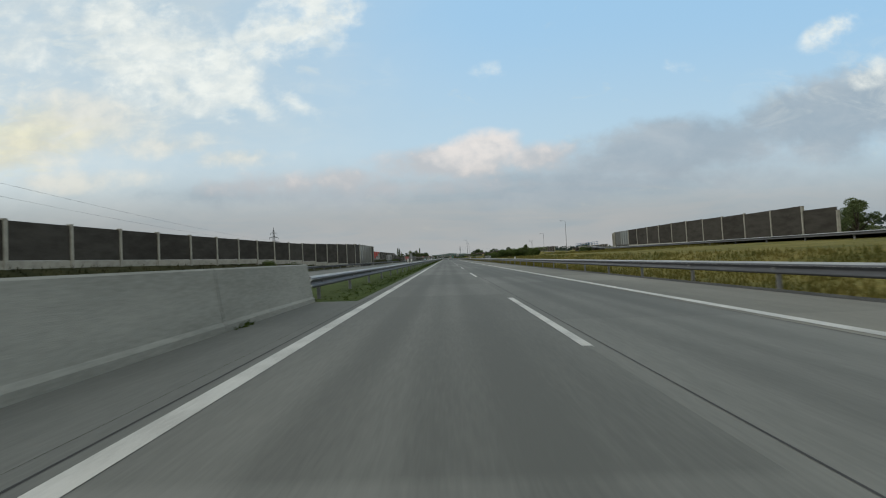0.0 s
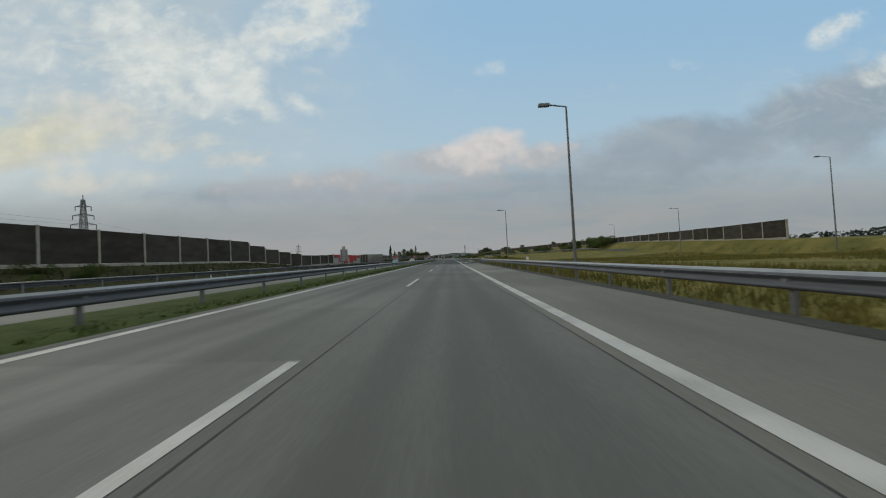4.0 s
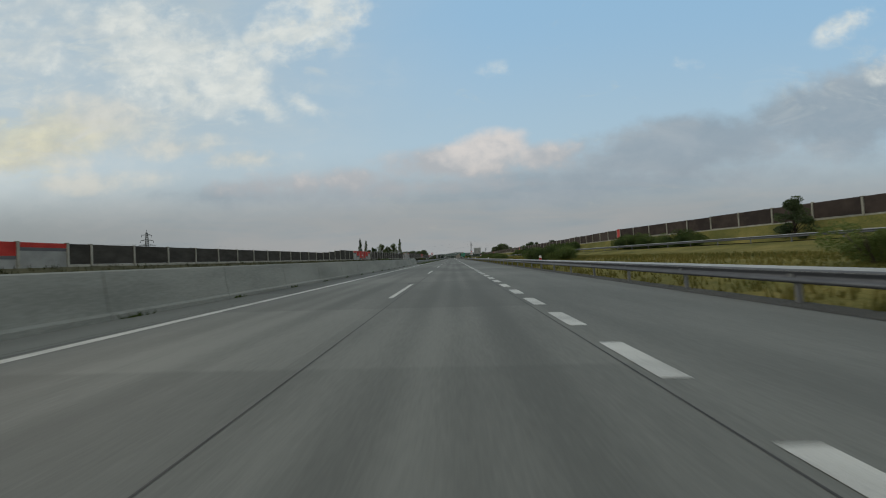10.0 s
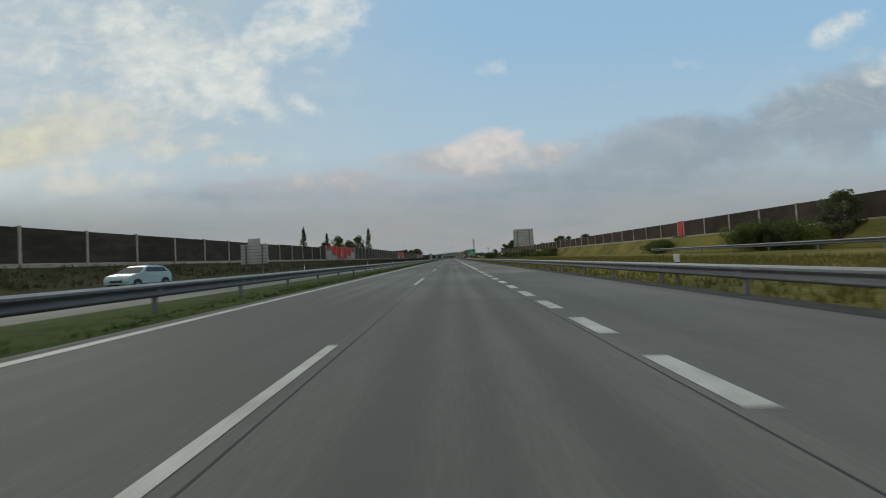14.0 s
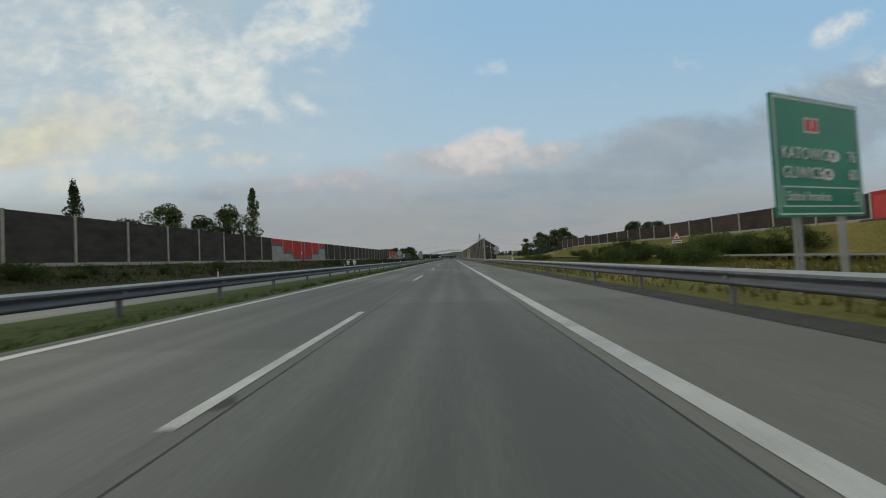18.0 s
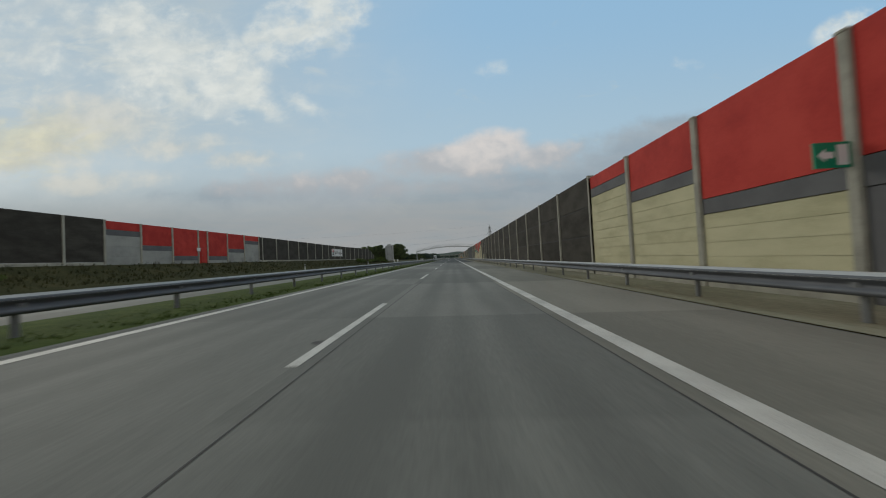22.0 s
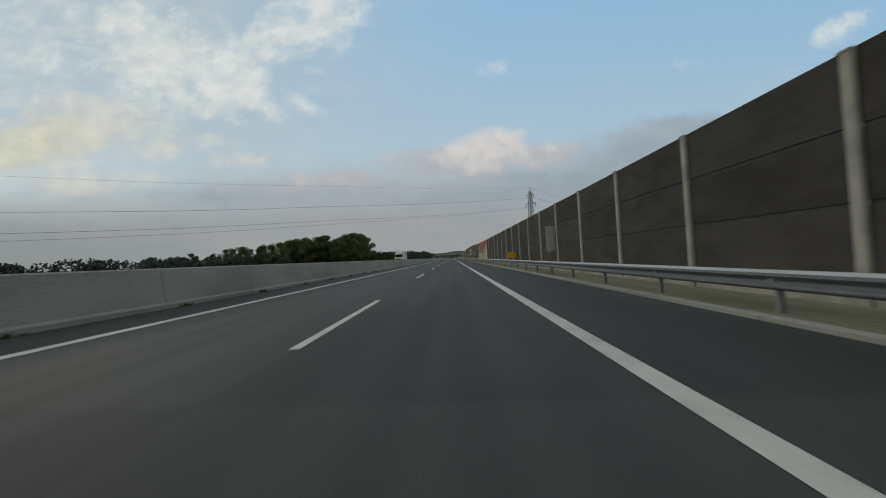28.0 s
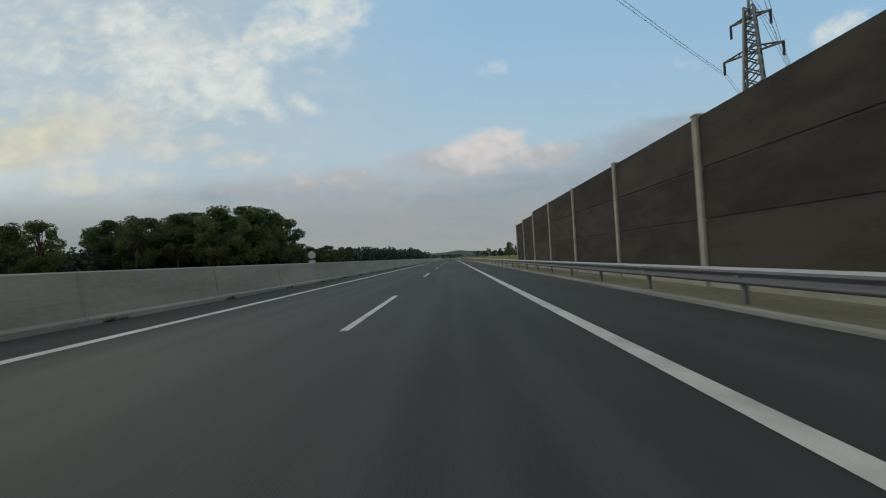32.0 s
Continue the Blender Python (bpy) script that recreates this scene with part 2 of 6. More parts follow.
M_BANK_BLADE = material("bank_grass_blades", [(0.024, 0.028, 0.012), (0.045, 0.046, 0.02), (0.075, 0.068, 0.03)], 0.5, 0.95, fine=9, bump=0.8, bump_scale=20, wear=0.5, spec=0.1, thin=0.45)
M_FIELD = material("field_grass", [(0.035, 0.048, 0.014), (0.07, 0.082, 0.026), (0.135, 0.12, 0.045)], 0.04, 0.95, fine=3, bump=0.6, bump_scale=8, wear=0.4, spec=0.1)
M_GRAVEL = material("dark_gravel", [(0.032, 0.031, 0.027), (0.06, 0.057, 0.049), (0.10, 0.094, 0.08)], 2, 0.95, fine=60, bump=0.8, wear=0.6)
M_STEEL = material("galvanised_steel", [(0.10, 0.105, 0.105), (0.15, 0.155, 0.155), (0.21, 0.215, 0.215)], 0.6, 0.5, 0.4, fine=14, stretch=(1, 0.3, 1), wear=0.4)
# one steel in two tones: shade on the beam, sky light on its top edge
M_RAIL = material("shade_toned_rail", [(0.075, 0.08, 0.09), (0.10, 0.106, 0.118), (0.14, 0.146, 0.158)], 0.5, 0.55, 0.3, fine=9, stretch=(1, 0.25, 1), wear=0.4)
M_RAIL_TOP = material("skylit_rail_edge", [(0.30, 0.31, 0.31), (0.40, 0.41, 0.41), (0.48, 0.49, 0.485)], 0.8, 0.5, 0.2, fine=11, stretch=(1, 0.2, 1), wear=0.4)
M_STEEL_DULL = material("dull_steel", [(0.16, 0.165, 0.17), (0.24, 0.245, 0.25)], 1.2, 0.55, 0.5)
M_CONC = material("barrier_concrete", [(0.20, 0.205, 0.182), (0.27, 0.275, 0.245), (0.33, 0.332, 0.298)], 0.7, 0.85, fine=18, bump=0.2, stretch=(1, 0.35, 1.4), wear=0.35)
M_POST = material("post_concrete", [(0.27, 0.26, 0.22), (0.36, 0.345, 0.29), (0.42, 0.40, 0.34)], 1.5, 0.85, fine=25, bump=0.15)
M_PANEL = material("absorber_panel", [(0.044, 0.040, 0.034), (0.062, 0.057, 0.049), (0.082, 0.076, 0.065)], 0.5, 0.92, fine=22, bump=0.6, bump_scale=26, vary=0.16, spec=0.2, stretch=(1, 1, 2.5))
M_PANEL_BROWN = material("brown_absorber_panel", [(0.045, 0.036, 0.033), (0.068, 0.053, 0.047), (0.09, 0.069, 0.060)], 0.5, 0.92, fine=22, bump=0.5, bump_scale=26, vary=0.2, spec=0.2)
M_RED = material("red_panel", [(0.38, 0.030, 0.024), (0.48, 0.043, 0.033), (0.56, 0.062, 0.046)], 0.7, 0.75, fine=20, bump=0.2, vary=0.1, spec=0.3)
M_CREAM = material("cream_panel", [(0.44, 0.41, 0.25), (0.54, 0.505, 0.32), (0.60, 0.56, 0.365)], 0.6, 0.8, fine=16, bump=0.2, vary=0.08, stretch=(1, 1, 3))
M_WHITE_PANEL = material("pale_panel", [(0.25, 0.25, 0.235), (0.33, 0.33, 0.31), (0.39, 0.385, 0.36)], 0.6, 0.8, fine=16, vary=0.08)
M_GREY_PANEL = material("grey_panel", [(0.10, 0.10, 0.105), (0.15, 0.15, 0.155)], 0.8, 0.8)
M_ACRYL = glass("acrylic", (0.66, 0.69, 0.66), (0.20, 0.205, 0.185), 0.3, 0.16, 0.36)
M_MOSS = material("mossy_concrete", [(0.13, 0.125, 0.075), (0.20, 0.19, 0.125), (0.27, 0.26, 0.19)], 0.5, 0.9, fine=12, bump=0.3, stretch=(1, 0.3, 1), wear=0.4)
M_WHITE = material("white_plastic", [(0.66, 0.66, 0.64), (0.80, 0.80, 0.78)], 2, 0.5)
M_BLACK = material("black_plastic", [(0.015, 0.015, 0.016), (0.03, 0.03, 0.032)], 3, 0.6)
M_GANTRY = material("zinc_coated_steel", [(0.27, 0.28, 0.285), (0.37, 0.38, 0.385), (0.46, 0.47, 0.475)], 0.8, 0.5, 0.25, fine=12, wear=0.35)
M_SIGN_BACK = material("sign_back", [(0.34, 0.35, 0.36), (0.46, 0.47, 0.48)], 0.7, 0.5, 0.3)
M_SIGN_GREEN = material("sign_green", [(0.0, 0.21, 0.125), (0.0, 0.25, 0.15)], 1, 0.45)
M_SIGN_RED = material("sign_red", [(0.50, 0.03, 0.03), (0.60, 0.045, 0.04)], 1, 0.45)
M_SIGN_WHITE = material("sign_white", [(0.70, 0.70, 0.70), (0.80, 0.80, 0.80)], 1, 0.45)
M_BLUE = material("blue_paint", [(0.03, 0.10, 0.20), (0.05, 0.14, 0.27)], 2, 0.5)
M_YELLOW = material("yellow_paint", [(0.62, 0.30, 0.01), (0.75, 0.40, 0.02)], 1, 0.5)
M_LEAF = material("leaves", [(0.062, 0.088, 0.042), (0.105, 0.138, 0.060), (0.16, 0.195, 0.082)], 0.35, 0.7, fine=2.5, vary=0.25, spec=0.25, thin=0.42)
M_LEAF_B = material("bush_leaves", [(0.048, 0.075, 0.021), (0.090, 0.128, 0.035), (0.145, 0.182, 0.052)], 0.5, 0.7, fine=3, vary=0.25, spec=0.25, thin=0.42)
M_BARK = material("bark", [(0.05, 0.04, 0.03), (0.11, 0.09, 0.07)], 3, 0.95, fine=25, bump=0.6)
M_WIRE = material("wire", [(0.06, 0.062, 0.066), (0.11, 0.112, 0.116)], 1, 0.6)
M_HILL = material("far_wood", [(0.035, 0.055, 0.045), (0.055, 0.078, 0.058)], 0.02, 0.95, fine=0.2)
M_HOUSE = material("house_wall", [(0.45, 0.42, 0.38), (0.56, 0.53, 0.48)], 0.5, 0.9)
M_BRICK_RED = material("red_roof", [(0.20, 0.06, 0.045), (0.28, 0.09, 0.06)], 1, 0.9)
M_CAR_PAINT = material("pale_car_paint", [(0.33, 0.49, 0.52), (0.38, 0.54, 0.57)], 0.5, 0.3, spec=0.6)
M_TRUCK = material("white_truck_paint", [(0.62, 0.64, 0.66), (0.72, 0.74, 0.75)], 0.5, 0.4)
M_TRUCK_BLUE = material("truck_lettering_blue", [(0.045, 0.06, 0.13), (0.075, 0.09, 0.17)], 3, 0.5, fine=30)
M_GLASS_DARK = material("dark_glass", [(0.012, 0.014, 0.016), (0.02, 0.022, 0.025)], 1, 0.08)
M_TYRE = material("rubber", [(0.012, 0.012, 0.012), (0.025, 0.025, 0.025)], 4, 0.85)


# ---- mesh helpers ----
def mesh(name, verts, faces, mat, smooth=False):
    me = bpy.data.meshes.new(name)
    me.from_pydata([tuple(p) for p in verts], [], faces)
    me.materials.append(mat)
    if smooth:
        me.polygons.foreach_set("use_smooth", [True] * len(me.polygons))
    me.update()
    return me


def box_data(x0, y0, z0, x1, y1, z1, c=0.0):
    """A box with its upright edges chamfered by c: verts and faces."""
    if c:
        ring = [(x0 + c, y0), (x1 - c, y0), (x1, y0 + c), (x1, y1 - c), (x1 - c, y1), (x0 + c, y1), (x0, y1 - c), (x0, y0 + c)]
    else:
        ring = [(x0, y0), (x1, y0), (x1, y1), (x0, y1)]
    k = len(ring)
    vs = [(x, y, z0) for x, y in ring] + [(x, y, z1) for x, y in ring]
    fs = [tuple(reversed(range(k))), tuple(range(k, 2 * k))] + [(i, (i + 1) % k, k + (i + 1) % k, k + i) for i in range(k)]
    return vs, fs


def joined(*datas):
    vs, fs = [], []
    for v_, f_ in datas:
        o = len(vs)
        vs += v_
        fs += [tuple(i + o for i in f) for f in f_]
    return vs, fs


def box(name, x0, y0, z0, x1, y1, z1, mat, c=0.0):
    return mesh(name, *box_data(x0, y0, z0, x1, y1, z1, c), mat)


def rod_data(a, b, r, r2=None, k=8):
    """A round bar from a to b."""
    a, b = Vector(a), Vector(b)
    q = (b - a).to_track_quat("Z", "Y")
    vs = [tuple(p + q @ Vector((rr * math.cos(2 * math.pi * i / k), rr * math.sin(2 * math.pi * i / k), 0)))
          for p, rr in ((a, r), (b, r if r2 is None else r2)) for i in range(k)]
    fs = [(i, (i + 1) % k, k + (i + 1) % k, k + i) for i in range(k)] + [tuple(reversed(range(k))), tuple(range(k, 2 * k))]
    return vs, fs


def disc_data(c, r, t, k=24):
    """A disc facing along y, t thick."""
    return rod_data((c[0], c[1] - t / 2, c[2]), (c[0], c[1] + t / 2, c[2]), r, k=k)


def part(name, me, parent, loc=(0, 0, 0), label="", rot=0.0):
    ob = new(name, me)
    ob.parent = parent
    ob.location = loc
    ob.rotation_euler[2] = rot
    if label:
        ob["label"] = label
    return ob


def thing(name, label, category, loc=(0, 0, 0), group="", kind="", rot=0.0):
    ob = new(name)
    ob.location = loc
    ob.rotation_euler[2] = rot
    return tagged(ob, label, category, group, kind)


def single(name, me, label, category, loc=(0, 0, 0), group="", kind=""):
    ob = new(name, me)
    ob.location = loc
    return tagged(ob, label, category, group, kind)


def text_mesh(body, size, mat, align="CENTER"):
    """Letters as a thin mesh in the x-z plane, facing -y."""
    cu = bpy.data.curves.new("letters", "FONT")
    cu.body, cu.size, cu.extrude, cu.align_x, cu.align_y = body, size, 0.004, align, "CENTER"
    tmp = bpy.data.objects.new("letters", cu)
    scene.collection.objects.link(tmp)
    bpy.context.view_layer.update()
    me = bpy.data.meshes.new_from_object(tmp.evaluated_get(bpy.context.evaluated_depsgraph_get()))
    bpy.data.objects.remove(tmp)
    me.transform(Matrix.Rotation(radians(90), 4, "X"))
    me.materials.clear()
    me.materials.append(mat)
    return me


def lerp(table, y):
    """A value along the road from rows (y, value)."""
    if y <= table[0][0]:
        return table[0][1]
    for (a, p), (b, q) in zip(table, table[1:]):
        if y <= b:
            return p + (q - p) * (y - a) / (b - a)
    return table[-1][1]


def strip_data(y0, y1, left, right, z, step=6.0):
    """A flat ribbon along the road between two edges given as tables or numbers."""
    e = lambda t_, y: t_ if isinstance(t_, (int, float)) else lerp(t_, y)
    n = max(1, int((y1 - y0) / step))
    vs, fs = [], []
    for i in range(n + 1):
        y = y0 + (y1 - y0) * i / n
        vs += [(e(left, y), y, e(z, y)), (e(right, y), y, e(z, y))]
    for i in range(n):
        fs.append((2 * i, 2 * i + 1, 2 * i + 3, 2 * i + 2))
    return vs, fs


def tube_data(pts, r, k=5):
    """One round bar bent along points."""
    vs, fs = [], []
    for i, p in enumerate(pts):
        q = (pts[min(i + 1, len(pts) - 1)] - pts[max(i - 1, 0)]).to_track_quat("Z", "Y")
        vs += [tuple(p + q @ Vector((r * math.cos(2 * math.pi * j / k), r * math.sin(2 * math.pi * j / k), 0))) for j in range(k)]
        if i:
            o = (i - 1) * k
            fs += [(o + j, o + (j + 1) % k, o + k + (j + 1) % k, o + k + j) for j in range(k)]
    return vs, fs


# ---- ground ----
BANK_L = [(60, 1.35), (72, 1.1), (84, 0.4), (93, 0.0), (114, 0.0), (124, 0.5), (134, 1.15), (215, 1.25), (236, 0.0), (252, 0.2), (270, -0.2), (312, -0.35), (318, 0.7), (330, 1.2), (985, 1.35), (1003, 0.5)]
# the far barrier stands close to the road on the bridges and further back on the banks
WALL_X = [(45, -29.5), (60, -28.5), (72, -27), (84, -24.5), (93, -22.6), (113, -22.6), (124, -26.5), (134, -30.5), (146, -32), (235, -31.5), (255, -30.5), (284, -30.4), (296, -30.4), (308, -27.2), (311.5, -27.2), (320, -33.5), (335, -36), (420, -36.6), (500, -35.6), (541, -35), (580, -34), (690, -32), (885, -32), (930, -33.6), (950, -34.4), (1010, -34.4)]
FOOT_L = [(y, z * 0.45 - 0.2) for y, z in BANK_L]
R12 = [(95, 0.25), (104, -0.3), (120, 0.2), (185, 0.2), (205, -0.05), (262, -0.05), (285, 0.25), (640, 0.3), (760, 0.3), (775, 0.1)]
R20 = [(98, 1.8), (108, -0.3), (119, -0.4), (130, 0.5), (185, 0.5), (205, -0.05), (250, 0.0), (285, 0.8), (360, 1.0), (480, 0.9), (560, 0.6), (640, 0.5), (760, 0.5), (790, 0.3)]
R24 = [(100, 2.3), (108, 0.9), (119, 0.8), (130, 1.1), (150, 1.8), (175, 2.3), (188, 1.7), (202, -0.02), (228, 0.0), (245, 1.0), (275, 2.3), (350, 2.4), (420, 1.9), (480, 1.55), (575, 0.9), (640, 0.6), (760, 0.6), (800, 0.4)]
R31 = [(60, 2.6), (120, 3.2), (150, 3.6), (175, 3.7), (192, 3.3), (205, 2.0), (240, 3.2), (275, 4.5), (300, 4.8), (350, 5.0), (410, 4.7), (470, 4.3), (540, 3.8), (600, 3.5), (724, 3.4), (800, 3.5), (850, 1.0)]
SPREAD = [(125, 1.85), (160, 2.1), (300, 2.1), (350, 2.04), (410, 1.72), (470, 1.39), (600, 1.38), (724, 1.34), (815, 1.32)]


# the verge, with a mound of dry grass beside the entry lane
R16 = [(y, (lerp(R12, y) + lerp(R20, y)) / 2 + 0.95 * math.exp(-(((y - 321) / 6.5) ** 2))) for y in range(80, 820, 4)]


def out(x):
    """A line beside the ramp, which swings away from the motorway and back."""
    return [(y, 1.9 + (x - 1.9) * k) for y, k in SPREAD]


OPP = [(990, -0.3), (1010, 0.0)]  # level of the opposite carriageway
OPP_BED = [(y, z - 0.07) for y, z in OPP]
COLS = [(-3000, 0.0), (-1200, 0.4), (-400, 0.4), (-140, 0.4), (-60, 0.5), (-38, BANK_L), (-30.0, BANK_L), (-27.0, FOOT_L), (-24.0, [(y, z * 0.12 - 0.3) for y, z in BANK_L]), (-22.6, OPP_BED), (-22.0, OPP_BED), (-9.3, OPP_BED),
        (-8.6, [(990, -0.14), (1005, -0.03)]), (-7.3, 0.02), (-5.6, -0.01), (-4.25, -0.05), (-4.0, -0.08), (8.4, -0.08), (9.4, -0.05), (12, R12), (16, R16),
        (out(20), R20), (out(24), R24), (out(28.7), R24), (out(30.6), R31), (out(36), R31), (110, 1.5), (220, 1.0), (800, 3.0), (3000, 3.0)]
ROWS = [-2500, -900, -300, -120] + list(range(-60, 1500, 5)) + [1550, 1700, 2000, 2600, 4000, 5200]


def terrain(cols, rough=0.10):
    vs, fs = [], []
    for y in ROWS:
        for x, z in cols:
            zz = z if isinstance(z, (int, float)) else lerp(z, y)
            x = x if isinstance(x, (int, float)) else lerp(x, y)
            if x < -24 or x > 9.5:
                zz += rough * (noise.noise(Vector((x * 0.21, y * 0.17, 0))) + 0.6 * noise.noise(Vector((x * 0.6, y * 0.5, 3))))
            vs.append((x, y, zz))
    k = len(cols)
    for j in range(len(ROWS) - 1):
        for i in range(k - 1):
            fs.append((j * k + i, j * k + i + 1, (j + 1) * k + i + 1, (j + 1) * k + i))
    return vs, fs


def col_at(x):
    return next(i for i, c in enumerate(COLS) if c[0] == x)


def ground_z(x, y):
    """Height of the ground at a place."""
    last = None
    for cx, cz in COLS:
        cx = cx if isinstance(cx, (int, float)) else lerp(cx, y)
        cz = cz if isinstance(cz, (int, float)) else lerp(cz, y)
        if cx >= x:
            return cz if last is None else last[1] + (cz - last[1]) * (x - last[0]) / max(0.01, cx - last[0])
        last = (cx, cz)
    return 0.0


single("ground", mesh("ground", *terrain(COLS[:col_at(-38) + 1]), M_FIELD, True), "rough green field grass beside the motorway", "ground", kind="structure")
single("ground_bank", mesh("ground_bank", *terrain(COLS[col_at(-38):col_at(-22.6) + 1], 0.06), M_BANK, True), "dull brown-green grass bank below the far barrier", "grass", kind="structure")
single("ground_median", mesh("ground_median", *terrain(COLS[col_at(-22.6):col_at(-4.0) + 1]), M_GRASS, True), "mown green grass median", "grass", kind="structure")
single("ground_verge", mesh("ground_verge", *terrain(COLS[col_at(-4.0):-3]), M_DRY, True), "dry yellowed grass slope along the motorway", "grass", kind="structure")
single("ground_far", mesh("ground_far", *terrain(COLS[-4:]), M_FIELD, True), "rough green field grass behind the barrier", "ground", kind="structure")

# ---- carriageways ----
A0, A1, A2 = 221.3, 338.5, 924.5  # asphalt from A0 to A1 and again past A2
EDGE_L = -4.2
EDGE_R = [(222, 6.95), (224, 8.35), (545, 8.3), (640, 7.0)]


def surface(name, y0, y1, left, right, mat, label, z=0.0):
    return single(name, mesh(name, *strip_data(y0, y1, left, right, z, 4.0), mat), label, "road", kind="structure")


road_a = surface("road", -300, A0, EDGE_L, 3.545, M_CONC_ROAD, "worn light grey concrete motorway carriageway")
road_b = surface("road", A0, A1, EDGE_L, EDGE_R, M_ASPHALT, "dark grey asphalt motorway carriageway")
surface("hard_shoulder", -300, A0, 3.545, 6.95, M_SHOULDER, "pale brownish concrete hard shoulder")
surface("hard_shoulder", A1, 560, 3.545, EDGE_R, M_CONC_ROAD, "worn light grey concrete entry lane")
surface("hard_shoulder", 560, A2, 3.545, EDGE_R, M_SHOULDER, "pale brownish concrete hard shoulder")
road_c = surface("road", A1, A2, EDGE_L, 3.545, M_CONC_ROAD, "worn light grey concrete motorway carriageway")
road_d = surface("road", A2, 3200, EDGE_L, EDGE_R, M_ASPHALT, "dark grey asphalt motorway carriageway")
surface("road", -300, 245, -21.9, -9.4, M_CONC_ROAD, "light grey concrete opposite carriageway", OPP)
surface("road", 245, 335, -21.9, -9.4, M_ASPHALT, "dark asphalt opposite carriageway", OPP)
surface("road", 335, A2, -21.9, -9.4, M_CONC_ROAD, "light grey concrete opposite carriageway", OPP)
surface("road", A2, 3200, -21.9, -9.4, M_ASPHALT, "dark asphalt opposite carriageway", OPP)
for y0, y1, m_ in ((-60, 21.2, M_CONC_ROAD), (335.5, A1, M_ASPHALT), (A1, 456, M_CONC_ROAD), (996.5, 1480, M_ASPHALT)):
    single("pavement", mesh("pavement", *strip_data(y0, y1, -5.6, EDGE_L, 0.002), m_), "paved strip between the edge line and the median barrier", "pavement", kind="structure")
single("pavement_edge", mesh("pavement_edge", *strip_data(-300, 222, 6.9, 7.55, 0.004), M_GRAVEL), "dark gravel strip along the road's edge", "gravel", kind="structure")
single("pavement_edge", mesh("pavement_edge", *strip_data(330, 762, [(545, 8.25), (640, 6.95)], [(545, 9.15), (640, 7.95)], 0.006), M_GRAVEL), "dark gravel strip along the road's edge", "gravel", kind="structure")
single("gutter", mesh("gutter", *strip_data(762, 3000, 6.98, 9.7, 0.02), M_MOSS), "pale mossy concrete strip under the noise barrier", "pavement", kind="structure")
single("kerb", mesh("kerb", *joined(*[box_data(6.92, y, -0.02, 7.16, y + 19.98, 0.07, 0.02) for y in range(928, 1500, 20)]), M_CONC), "low pale concrete kerb beside the hard shoulder", "kerb", kind="structure")
single("kerb", mesh("kerb", *strip_data(984.5, 1019.5, 7.15, 7.6, 0.16), M_POST), "pale concrete bridge kerb beside the hard shoulder", "kerb", kind="structure")
single("kerb", mesh("kerb", *joined(box_data(8.35, 263, -0.05, 8.8, 288, 0.14)), M_POST), "pale concrete kerb beside the slip lane", "kerb", kind="structure")
# entry slip road
vs, fs = [], []
for k, (cx, cy, ang, wd) in enumerate([(6.2, 262, 0, 2.2), (8.2, 250, 12, 5.2), (10.6, 240, 22, 6.2), (14.4, 231, 38, 6.4), (21, 223.5, 52, 6.6), (32, 216, 62, 6.6)]):
    a = radians(ang)
    vs += [(cx - math.cos(a) * wd / 2, cy - math.sin(a) * wd / 2, 0.012), (cx + math.cos(a) * wd / 2, cy + math.sin(a) * wd / 2, 0.012)]
    if k:
        fs.append((2 * k - 1, 2 * k + 1, 2 * k, 2 * k - 2))
single("slip_road", mesh("slip_road", vs, fs, M_ASPHALT), "dark asphalt slip road joining the motorway", "road", kind="structure")
# upper ramp road on the bank
single("ramp_road", mesh("ramp_road", *strip_data(-60, 124, 37.2, 48.8, [(-60, 2.4), (98, 2.4), (112, 3.0), (124, 3.0)]), M_CONC_ROAD), "light concrete ramp road on the bank", "road", kind="structure")
single("ramp_road", mesh("ramp_road", *strip_data(130, 194, out(24.2), out(28.5), [(y, z + 0.14) for y, z in R24]), M_SHOULDER), "pale worn ramp road on the low hill", "road", kind="structure")
single("ramp_road", mesh("ramp_road", *strip_data(262, 600, out(24.2), out(28.5), [(y, z + 0.08) for y, z in R24]), M_ASPHALT), "dark asphalt ramp road on the bank", "road", kind="structure")
single("ramp_road", mesh("ramp_road", *strip_data(640, 790, 19.5, 24.6, 0.75), M_CONC_ROAD), "light concrete ramp road on the bank", "road", kind="structure")

# ---- road markings ----
PERIOD = 15.75


def line(y0, y1, x, w_, label, parent, name="edge_line"):
    return part(name, mesh(name, *strip_data(y0, y1, x - w_ / 2, x + w_ / 2, 0.0), M_PAINT), parent, (0, 0, 0.005), label)


for par, y0, y1 in ((road_a, -300, A0), (road_b, A0, A1), (road_c, A1, A2), (road_d, A2, 1800)):
    line(y0, y1, -3.75, 0.22, "solid white edge line", par)
    if par is not road_b:
        line(max(y0, 566 if par is road_c else y0), y1, 3.86, 0.26, "wide solid white edge line", par)
line(A0, 284.6, 3.86, 0.26, "wide solid white edge line", road_b)
line(258, A1, 7.75, 0.09, "thin worn edge line", road_b)
dash = mesh("lane_dash", [(-0.07, 0, 0), (0.07, 0, 0), (0.07, PERIOD / 3, 0), (-0.07, PERIOD / 3, 0)], [(0, 1, 2, 3)], M_PAINT)
for i in range(-2, 105):
    y = i * PERIOD
    part("lane_dash", dash, road_a if y < A0 else road_b if y < A1 else road_c if y < A2 else road_d, (0, y, 0.005))
wide = mesh("block_dash", [(-0.14, 0, 0), (0.14, 0, 0), (0.14, 1.32, 0), (-0.14, 1.32, 0)], [(0, 1, 2, 3)], M_PAINT)
y = 286.3
